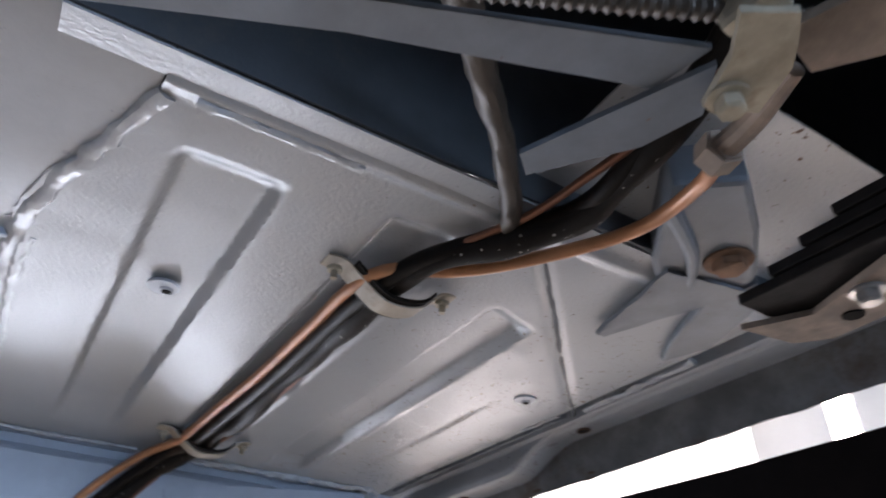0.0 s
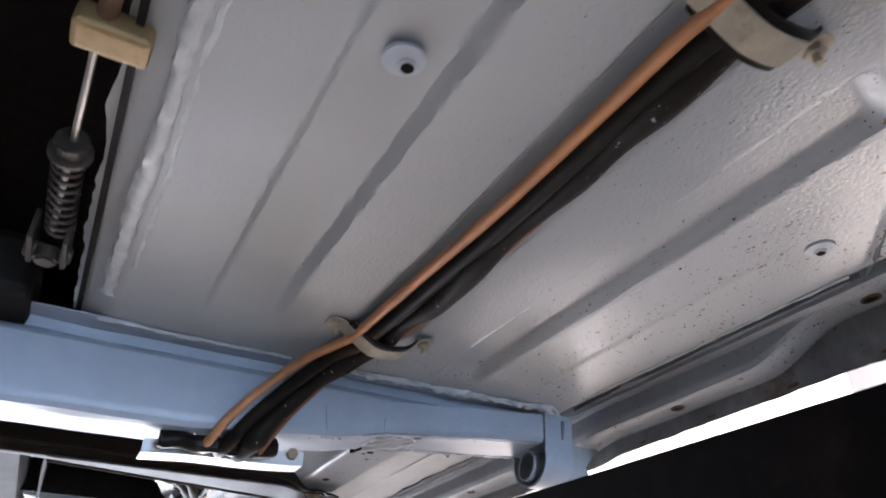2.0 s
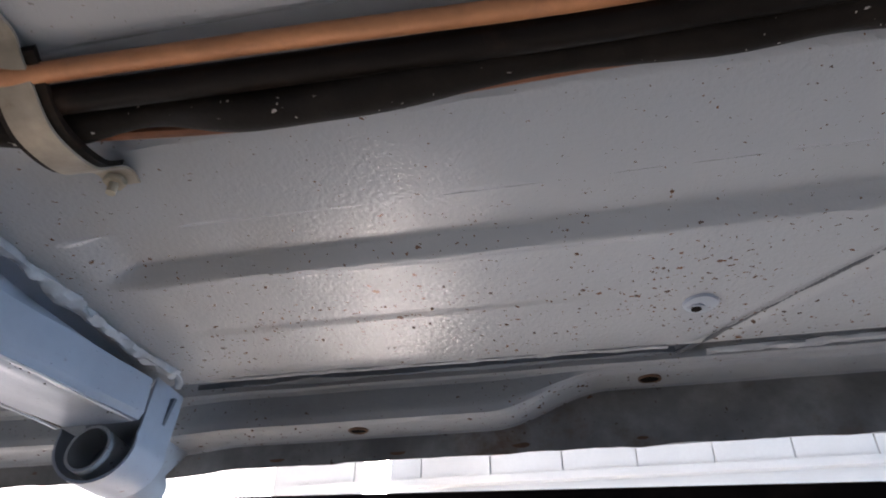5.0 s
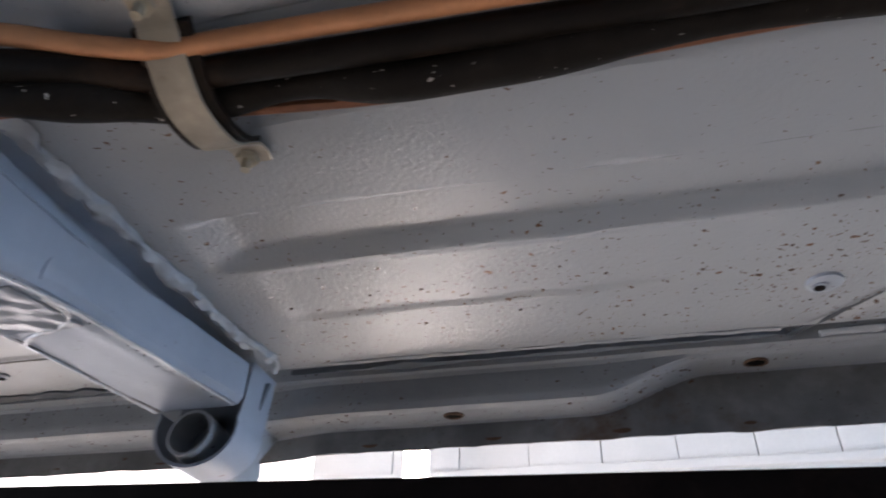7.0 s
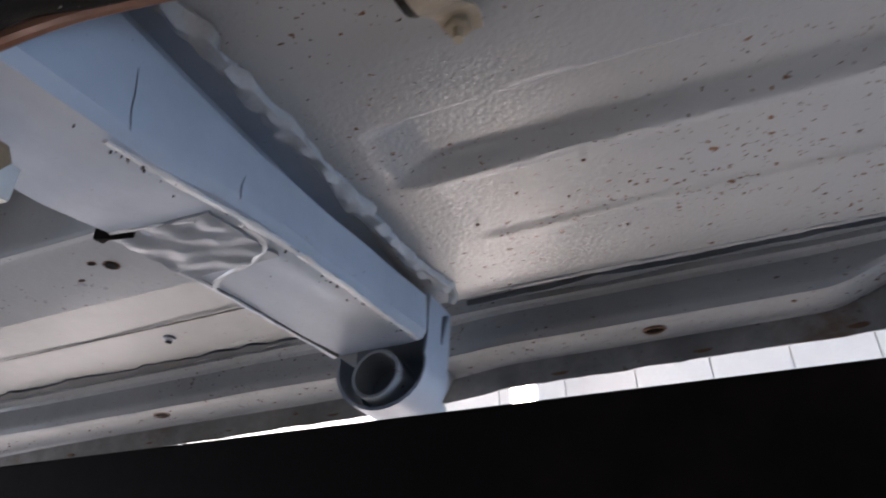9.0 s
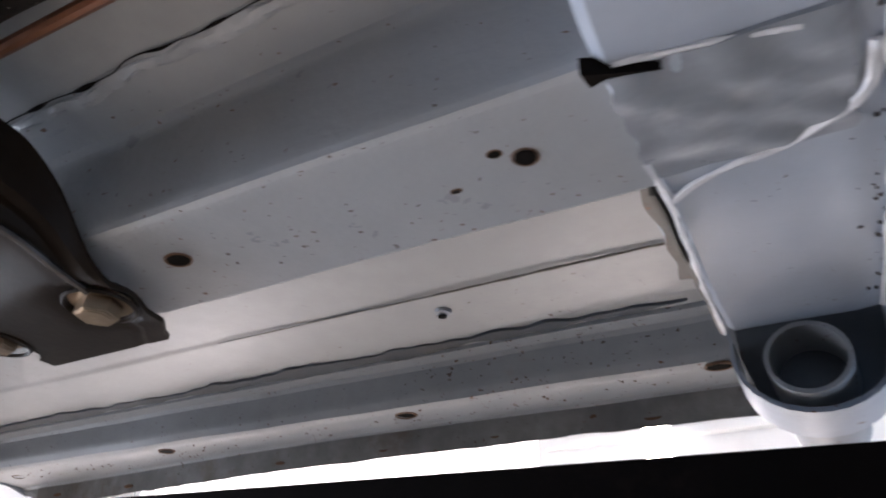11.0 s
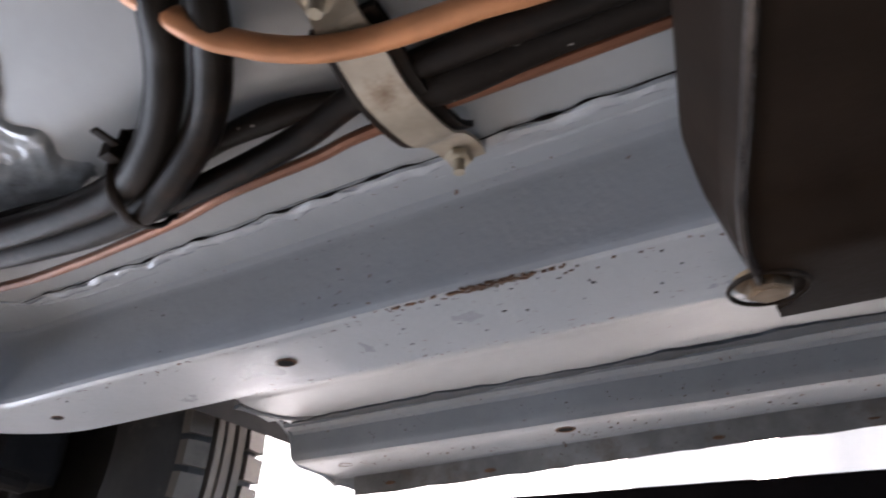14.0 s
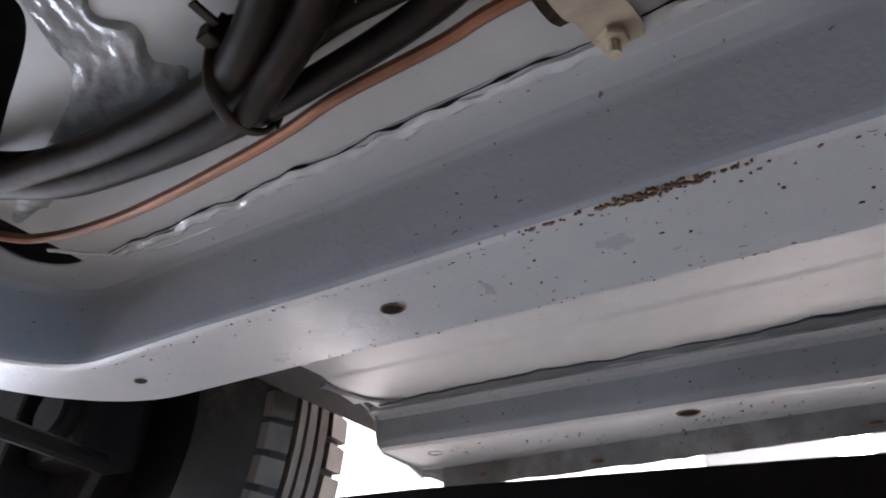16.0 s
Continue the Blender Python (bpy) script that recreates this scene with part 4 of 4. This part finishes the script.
risers = ([(-0.76, 0.32, 1.196), (-0.71, 0.347, 1.188), (-0.674, 0.365, 1.182), (-0.64, 0.371, 1.181), (-0.609, 0.375, 1.180), (-0.57, 0.3765, 1.179), (-0.548, 0.375, 1.179), (-0.53, 0.369, 1.181), (-0.513, 0.360, 1.185), (-0.495, 0.345, 1.19), (-0.477, 0.322, 1.197), (-0.455, 0.27, 1.24)],
          [(-0.70, 0.356, 1.186), (-0.65, 0.377, 1.179), (-0.60, 0.385, 1.177), (-0.562, 0.3865, 1.176), (-0.541, 0.384, 1.177), (-0.519, 0.377, 1.181), (-0.501, 0.3685, 1.186), (-0.484, 0.354, 1.19), (-0.466, 0.33, 1.197), (-0.443, 0.27, 1.24)])
for lp in risers:
    part("heater_hose", tube_bm(lp, 0.0066, 14, 10), "rubber", car, "black rubber hose bending upwards", smooth=True)
tie_loop = [(-0.541, 0.3655, 1.190), (-0.543, 0.3665, 1.180), (-0.547, 0.3720, 1.1725), (-0.550, 0.382, 1.1695), (-0.552, 0.392, 1.1730), (-0.552, 0.3990, 1.1790), (-0.551, 0.4005, 1.190), (-0.549, 0.395, 1.1985), (-0.545, 0.380, 1.200), (-0.541, 0.3675, 1.197), (-0.541, 0.3655, 1.190)]
tie = part("cable_tie", tube_bm(tie_loop, 0.0026, 8, 6, flat=0.45), "black", car, "black plastic cable tie", smooth=True)
part("tie_head", join(box_bm(-0.5440, -0.5375, 0.3600, 0.3660, 1.181, 1.188, 0.001), box_bm(-0.5375, -0.5342, 0.3515, 0.3610, 1.1835, 1.1850, 0.0005)), "black", tie)


# ---- pipe clips
def pipe_clip(x, y0, y1, drop, w=0.0165):
    mid = (y0 + y1) / 2
    pts = [(y0 - 0.008, FZ - 0.002), (y0 + 0.004, FZ - 0.003), (y0 + 0.010, FZ - 0.008), (y0 + 0.017, FZ - drop * 0.55), (mid - 0.008, FZ - drop * 0.95), (mid + 0.006, FZ - drop), (y1 - 0.020, FZ - drop * 0.85), (y1 - 0.011, FZ - drop * 0.5), (y1 - 0.004, FZ - 0.006), (y1 + 0.007, FZ - 0.0045)]

    def strip(width, off, thick):
        path = smooth_path([(x, a, b) for a, b in pts], 5)

        def at(u, v):
            i = min(int(round(u * (len(path) - 1))), len(path) - 1)
            p = path[i]
            e = 1 - 0.18 * step(abs(u - 0.5), 0.44, 0.5)
            return (p.x + (v - 0.5) * width * e + 0.003 * (u - 0.5), p.y, p.z + off)
        return sheet(at, len(path) - 1, 4, thick)
    clip = part("pipe_clip", strip(w, 0.0, 0.0014), "clip", car, "dirty tan zinc P-clip holding the pipes", smooth=False)
    lin = smooth_path([(x, a, b) for a, b in pts[2:-2]], 5)
    part("rubber_liner", sheet(lambda u, v: (lin[min(int(round(u * (len(lin) - 1))), len(lin) - 1)].x + (v - 0.5) * (w + 0.008), lin[min(int(round(u * (len(lin) - 1))), len(lin) - 1)].y, lin[min(int(round(u * (len(lin) - 1))), len(lin) - 1)].z + 0.0018), len(lin) - 1, 3, 0.003),
         "rubber", clip, "black rubber liner")
    for y in (y0 - 0.001, y1 + 0.001):
        s = join(disc_bm((x, y, FZ - 0.0075), 0.0052, 0.003, seg=6, bevel=0.0004), disc_bm((x, y, FZ - 0.011), 0.0022, 0.007, seg=10))
        part("stud", s, "zinc", clip)
    return clip


pipe_clip(0.083, 0.369, 0.450, 0.0235)
pipe_clip(0.474, 0.378, 0.457, 0.0245)
pipe_clip(-0.440, 0.352, 0.434, 0.0165)

# clamp plate below the crossmember
clamp = part("clamp_plate", sheet(lambda u, v: (-0.074 + v * 0.024, 0.252 + u * 0.142, 1.104 + 0.0075 * u + 0.001 * math.sin(u * 6)), 20, 4, 0.0022), "plate", car, "bright galvanised clamp plate below the hoses")
part("rubber_pad", tube_bm([(-0.034, 0.262, 1.114), (-0.032, 0.3, 1.1135), (-0.031, 0.335, 1.114), (-0.033, 0.362, 1.119)], 0.0075, 10, 6, wobble=0.3), "rubber", clamp, smooth=True)
part("plate_lip", sheet(lambda u, v: (-0.0495 + 0.0006 * noise2(u, v, 9), 0.252 + u * 0.142, 1.1045 + 0.0075 * u + 0.001 * math.sin(u * 6) + 0.012 * v), 20, 3, 0.002, (-1, 0, 0)), "plate", clamp)
for y in (0.266, 0.382):
    lug = disc_bm((-0.0465, y, 1.113 + (y - 0.266) * 0.06), 0.0055, 0.006, (1, 0, 0), seg=6, bevel=0.0006)
    part("bolt", lug, "bolt", clamp)

# ---- gearbox mounting
def mount_edge(y):
    return -0.354 + 0.2 * min(0.3, max(0.0, 0.455 - y)) + 0.004 * step(y, 0.49, 0.515)


def mount_at(u, v):
    y = -0.3 + u * 0.817
    foot = step(y, 0.445, 0.472)
    zb = 1.146 - 0.006 * foot
    lift = 0.028 * (1 - step(y, 0.435, 0.482))
    lift2 = 0.026 * (1 - step(y, 0.425, 0.478))
    a = mount_edge(y)
    out = 0.4 * lift
    b = -0.2600 - 0.005 * step(y, 0.47, 0.5) - 0.010 * step(y, 0.503, 0.517)
    prof = [(a - out, zb + lift), (a - out * 0.68, zb + lift * 0.7), (a - out * 0.3, zb + lift * 0.3), (a + 0.002, zb + lift * 0.05), (a + 0.009, zb), (b - 0.022, zb), (b - 0.017, zb + 0.0005), (b - 0.014, zb + lift2 * 0.12), (b - 0.0125, zb + lift2 * 0.3), (b - 0.009, zb + lift2 * 0.32),
            (b - 0.006, zb + lift2 * 0.4), (b - 0.0045, zb + lift2 * 0.9), (b - 0.0040, zb + lift2)]
    k = v * (len(prof) - 1)
    i = min(int(k), len(prof) - 2)
    t = k - i
    x = prof[i][0] * (1 - t) + prof[i + 1][0] * t
    z = prof[i][1] * (1 - t) + prof[i + 1][1] * t
    # the foot's edge is scalloped round the front bolt
    if y > 0.472 and v < 0.45:
        d = math.hypot(x + 0.356, y - 0.494)
        if d < 0.0165:
            q = 0.0165 / max(d, 0.002)
            x, y = -0.356 + (x + 0.356) * q, 0.494 + (y - 0.494) * q
    dim = math.hypot(x + 0.280, y - 0.4845)
    z += 0.003 * (1 - step(dim, 0.012, 0.017))
    return (x, y, z)


mount = part("gearbox_mount", sheet(mount_at, 200, 65, 0.0022), "black", car, "satin black pressed steel gearbox mounting", smooth=True)
part("rolled_edge", tube_bm([(mount_edge(y) + 0.0015, y, 1.1460 - 0.006 * step(y, 0.445, 0.472)) for y in (0.18, 0.25, 0.3, 0.35, 0.4, 0.44, 0.46, 0.475, 0.487)], 0.0017, 8, 6), "black_gloss", mount, smooth=True)
part("rolled_edge", tube_bm([(-0.2745, y, 1.1460 - 0.006 * step(y, 0.445, 0.472)) for y in (0.18, 0.25, 0.3, 0.35, 0.4, 0.44, 0.46, 0.475)], 0.0015, 8, 6), "black_gloss", mount, smooth=True)
for cx, cy, cz in ((-0.280, 0.4845, 1.1400), (-0.3505, 0.490, 1.1400)):
    ring = [(cx + 0.0128 * math.cos(a), cy + 0.0128 * math.sin(a), cz) for a in [2 * math.pi * k / 28 for k in range(29)]]
    part("bolt_cup", tube_bm(ring, 0.0009, 8, 1, wobble=0.25), "black", mount, "rubbed rim round the bolt", smooth=True)
hex_bolt(mount, (-0.280, 0.4845, 1.1425), 0.0080, down=0.006)
hex_bolt(mount, (-0.3505, 0.490, 1.1440), 0.0076, down=0.005)

# ---- front wheel and suspension beyond the rail
WC = Vector((-1.112, 0.700, 1.200))
wheel = tagged(new("front_wheel"), "")
wheel.parent = car
wheel.matrix_parent_inverse = car.matrix_world.inverted()
prof_t = [(-0.034, 0.175), (-0.048, 0.205), (-0.048, 0.245), (-0.036, 0.272), (-0.028, 0.278), (0.046, 0.278), (0.054, 0.272), (0.066, 0.245), (0.066, 0.205), (0.052, 0.175)]
vt, ft = [], []
SEG = 72
for k in range(SEG):
    a = 2 * math.pi * k / SEG
    for o, r in prof_t:
        vt.append((WC.x + r * math.cos(a), WC.y + o, WC.z + r * math.sin(a)))
NP = len(prof_t)
for k in range(SEG):
    for i in range(NP):
        a, b = k * NP + i, k * NP + (i + 1) % NP
        c, d = ((k + 1) % SEG) * NP + (i + 1) % NP, ((k + 1) % SEG) * NP + i
        ft.append((a, b, c, d))
tyre = part("tyre", raw(vt, ft), "tyre", wheel, "worn black tyre with block tread", smooth=True)
for row, (o0, o1, n, fill) in enumerate(((-0.037, -0.016, 64, 0.78), (-0.010, -0.003, 72, 1.02), (0.001, 0.010, 72, 1.02), (0.015, 0.024, 72, 1.02), (0.030, 0.056, 64, 0.8))):
    tread = []
    for k in range(n):
        a0 = 2 * math.pi * (k + 0.3 * (row % 2)) / n
        a1 = a0 + 2 * math.pi / n * fill
        vs = []
        for r in (0.272, 0.2855):
            for a, o in ((a0, o0), (a1, o0), (a1, o1), (a0, o1)):
                rr = r - (0.006 if o < -0.03 or o > 0.05 else 0)
                sk = 0.02 * (o - o0)
                vs.append((WC.x + rr * math.cos(a + sk), WC.y + o, WC.z + rr * math.sin(a + sk)))
        tread.append(raw(vs, [(0, 1, 2, 3), (4, 5, 6, 7), (0, 1, 5, 4), (1, 2, 6, 5), (2, 3, 7, 6), (3, 0, 4, 7)]))
    part("tread_rib", join(*tread), "tread", tyre)
part("rim", join(disc_bm((WC.x, WC.y - 0.02, WC.z), 0.172, 0.01, (0, 1, 0), seg=36, bevel=0.003), disc_bm((WC.x, WC.y - 0.045, WC.z), 0.09, 0.05, (0, 1, 0), seg=28, bevel=0.005)), "rim", wheel)
part("brake_disc", join(disc_bm((WC.x, WC.y - 0.075, WC.z), 0.12, 0.01, (0, 1, 0), seg=36, bevel=0.001), disc_bm((WC.x, WC.y - 0.09, WC.z), 0.05, 0.03, (0, 1, 0), seg=24, bevel=0.003)), "oily", car, "dirty brake disc")
part("lower_arm", tube_bm([(-1.04, 0.30, 1.13), (-1.07, 0.45, 1.10), (-1.09, 0.60, 1.08)], lambda t: 0.03 - 0.008 * t, 12, 6), "dark", car, "near-black suspension arm", smooth=True)
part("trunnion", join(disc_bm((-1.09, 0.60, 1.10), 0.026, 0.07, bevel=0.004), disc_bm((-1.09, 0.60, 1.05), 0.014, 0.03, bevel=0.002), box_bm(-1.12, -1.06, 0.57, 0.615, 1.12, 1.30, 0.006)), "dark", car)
part("brake_caliper", join(box_bm(-1.06, -0.97, 0.585, 0.645, 1.16, 1.27, 0.012), disc_bm((-1.01, 0.58, 1.2), 0.026, 0.02, (0, 1, 0), bevel=0.004)), "dark", car, "near-black brake caliper")
part("tie_rod", tube_bm([(-0.93, 0.2, 1.18), (-0.94, 0.42, 1.165), (-0.95, 0.6, 1.155)], 0.008, 10, 5), "dark", car, "near-black tie rod", smooth=True)
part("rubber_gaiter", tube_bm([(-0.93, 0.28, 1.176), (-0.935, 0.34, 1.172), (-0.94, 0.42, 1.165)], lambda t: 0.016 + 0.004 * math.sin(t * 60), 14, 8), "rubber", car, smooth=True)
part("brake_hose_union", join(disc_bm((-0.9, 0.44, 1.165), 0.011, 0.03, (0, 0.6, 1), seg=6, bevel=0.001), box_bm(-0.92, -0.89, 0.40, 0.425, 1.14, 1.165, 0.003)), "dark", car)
part("engine_sump", box_bm(-1.35, -0.86, -0.12, 0.12, 1.17, 1.36, 0.02), "dark", car, "near-black engine sump")
part("front_subframe", join(box_bm(-1.12, -1.0, -0.5, 0.42, 1.16, 1.24, 0.01), box_bm(-1.4, -0.86, 0.28, 0.36, 1.22, 1.32, 0.01)), "dark", car, "near-black front subframe")
# Dark sheet added to block the bright view past the floor's front corner.
part("bulkhead", sheet(lambda u, v: (-0.775 - 0.06 * v, -0.6 + u * 1.05, 1.206 + v * 0.5), 20, 20, 0.002, (-1, 0, 0)), "dark", car, "near-black bulkhead sheet blocking the bright background")
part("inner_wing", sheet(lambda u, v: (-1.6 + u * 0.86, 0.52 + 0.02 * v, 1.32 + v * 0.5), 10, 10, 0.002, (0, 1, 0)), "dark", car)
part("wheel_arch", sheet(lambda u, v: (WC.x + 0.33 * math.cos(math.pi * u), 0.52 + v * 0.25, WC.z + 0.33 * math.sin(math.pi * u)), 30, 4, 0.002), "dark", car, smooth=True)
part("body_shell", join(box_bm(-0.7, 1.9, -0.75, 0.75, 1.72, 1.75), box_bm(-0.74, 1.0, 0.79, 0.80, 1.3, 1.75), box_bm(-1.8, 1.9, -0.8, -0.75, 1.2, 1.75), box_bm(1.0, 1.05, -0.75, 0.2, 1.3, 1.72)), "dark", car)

# ---------------------------------------------------------------- garage and lift
RZ, GZ = 1.0865, -0.6  # top of the lift's runways, and the garage floor


def tilted(bm):
    for v in bm.verts:
        v.co.z -= 0.024 * max(-0.6, min(0.6, v.co.x))
    return bm


tagged(link("floor", box_bm(-6.5, 6.5, -3.6, 3.4, GZ - 0.12, GZ), "concrete"), "tan-grey smooth concrete garage floor below the lift", "floor", kind="structure")
lift = tagged(new("car_lift"), "dark brown steel car lift with long raised runways", "car lift")
lift.location = (2.2, 0.0, GZ)
bpy.context.view_layer.update()
for y0, y1 in ((0.570, 0.652), (-0.72, -0.64)):
    bm = box_bm(-0.70, 5.2, y0, y1, RZ - 0.15, RZ, 0.0012)
    for _ in range(3):
        bmesh.ops.subdivide_edges(bm, edges=[e for e in bm.edges if abs(e.verts[0].co.x - e.verts[1].co.x) > 0.3], cuts=3)
    runway = part("runway", tilted(bm), "runway", lift, "dark brown steel runway")
    for x in (1.5, 4.9):
        part("column", box_bm(x, x + 0.09, y0 + 0.003, y1 - 0.003, GZ, RZ - 0.17, 0.004), "runway", lift)

tagged(link("ceiling", box_bm(-6.5, 6.5, -3.5, 3.4, 3.0, 3.1), "ceiling"), "white painted ceiling", "ceiling", kind="structure")
WX0, WX1 = -3.75, -1.12
wall_n = tagged(link("wall_north", join(box_bm(-6.5, WX0, 3.25, 3.4, GZ, 3.0), box_bm(WX1, 6.5, 3.25, 3.4, GZ, 3.0), box_bm(WX0, WX1, 3.25, 3.4, 2.6, 3.0), box_bm(WX0 + 0.95, WX1, 3.25, 3.4, GZ, 1.3)), "wall"),
                "white panelled garage wall", "wall", kind="structure")
for i in range(24):
    x = WX1 + 0.045 + i * 0.31
    part("panel", box_bm(x, x + 0.304, 3.235, 3.249, 1.94, 2.95, 0.002), "wall", wall_n)
part("ledge", box_bm(WX1, 6.4, 3.205, 3.248, 1.90, 1.935, 0.003), "wall", wall_n)
skym = bpy.data.materials.new("overcast_glow")
skym.use_nodes = True
skym.node_tree.nodes["Principled BSDF"].inputs["Emission Color"].default_value = (1.0, 0.97, 0.95, 1)
skym.node_tree.nodes["Principled BSDF"].inputs["Emission Strength"].default_value = 3.0
M["overcast"] = skym
tagged(link("backdrop", box_bm(-9, 3, 6.0, 6.1, -0.7, 6), "overcast"), "bright overcast distance outside the window", "backdrop", kind="structure")
win = tagged(new("window_1"), "large bright daylight window", "window", kind="structure")
win.location = (WX0, 3.3, 1.3)
bpy.context.view_layer.update()
for a, b, c, d in ((WX0, WX1, 1.3, 1.34), (WX0, WX1, 2.56, 2.6), (WX0, WX0 + 0.05, 1.34, 2.56), (WX1 - 0.05, WX1, 1.34, 2.56)):
    part("window_frame", box_bm(a, b, 3.26, 3.32, c, d, 0.004), "wall", win)
# Unseen doorway, added as the source of the rail's highlight.
side_door = tagged(new("door_1"), "assumed open side doorway with white frame and daylight outside", "door", kind="structure")
side_door.location = (WX0 + 0.475, 3.3, GZ)
bpy.context.view_layer.update()
for a, b, c, d in ((WX0, WX0 + 0.05, GZ, 1.25), (WX0 + 0.90, WX0 + 0.95, GZ, 1.25), (WX0, WX0 + 0.95, 1.25, 1.298)):
    part("door_frame", box_bm(a, b, 3.26, 3.34, c, d, 0.004), "wall", side_door)
# Unseen wall; the slot and its frame are added for the blue fill.
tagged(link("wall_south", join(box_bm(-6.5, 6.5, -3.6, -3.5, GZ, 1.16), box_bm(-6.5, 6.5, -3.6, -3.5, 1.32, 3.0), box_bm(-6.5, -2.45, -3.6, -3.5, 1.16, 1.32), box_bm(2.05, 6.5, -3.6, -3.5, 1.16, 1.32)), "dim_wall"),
       "unseen garage wall kept dark, with a slot added for blue fill light", "wall", kind="structure")
win2 = tagged(new("fill_light_opening"), "unseen strip opening added for the blue fill light", "window", kind="structure")
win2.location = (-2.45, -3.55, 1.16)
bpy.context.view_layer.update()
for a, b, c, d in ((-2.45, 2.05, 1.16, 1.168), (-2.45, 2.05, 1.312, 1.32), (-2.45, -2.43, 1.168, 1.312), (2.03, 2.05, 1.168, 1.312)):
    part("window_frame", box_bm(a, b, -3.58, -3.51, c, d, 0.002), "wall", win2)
for nm, x0, x1 in (("wall_west", -4.4, -4.3), ("wall_east", 6.4, 6.5)):
    tagged(link(nm, join(box_bm(x0, x1, -3.5, -1.7, -0.6, 3), box_bm(x0, x1, 1.9, 3.25, GZ, 3), box_bm(x0, x1, -1.7, 1.9, 2.5, 3)), "wall"), "white garage wall with an open doorway", "wall", kind="structure")
tagged(link("ground", box_bm(-400, 400, -400, 400, -1.3, -0.75), "concrete"), "pale ground below and round the garage", "ground", kind="structure")
# Unseen fixture added to go with the fill light from above.
tl = tagged(new("added_ceiling_light"), "unseen white tube light added to the ceiling as fill", "lamp")
tl.location = (-1.35, 0, 2.97)
bpy.context.view_layer.update()
part("housing", box_bm(-2.15, -0.55, -0.16, 0.16, 2.945, 2.998, 0.004), "wall", tl)

tubem = bpy.data.materials.new("glowing_tube")
tubem.use_nodes = True
tubem.node_tree.nodes["Principled BSDF"].inputs["Emission Color"].default_value = (1.0, 0.95, 0.9, 1)
tubem.node_tree.nodes["Principled BSDF"].inputs["Emission Strength"].default_value = 10.0
M["tube"] = tubem
part("tube", tube_bm([(-2.05, 0.21, 2.955), (-1.35, 0.21, 2.955), (-0.65, 0.21, 2.955)], 0.016, 12, 2), "tube", tl, "glowing tube of the added light", smooth=True)

# tall work lamp that stands on the floor by the wall
LX, LY = -0.60, 3.02
lamp = tagged(new("work_lamp"), "switched-on white work lamp, with an added lower head and floor stand", "lamp")
lamp.location = (LX, LY + 0.04, GZ)
bpy.context.view_layer.update()
part("base", disc_bm((LX, LY + 0.05, GZ + 0.015), 0.13, 0.03, seg=32, bevel=0.006), "steel", lamp)
part("pole", box_bm(LX - 0.02, LX + 0.02, LY + 0.03, LY + 0.06, GZ + 0.03, GZ + 2.86, 0.004), "steel", lamp)
# The lower head is unseen, added for the highlight on the floor pan.
for z0, z1 in ((-0.53, -0.03), (1.56, 2.28)):
    head = part("lamp_head", box_bm(LX - 0.06, LX + 0.06, LY + 0.014, LY + 0.034, z0, z1, 0.006), "wall", lamp)
    part("glass", box_bm(LX - 0.048, LX + 0.048, LY, LY + 0.0135, z0 + 0.03, z1 - 0.03, 0.006), "lamp", head, "glowing lamp glass")
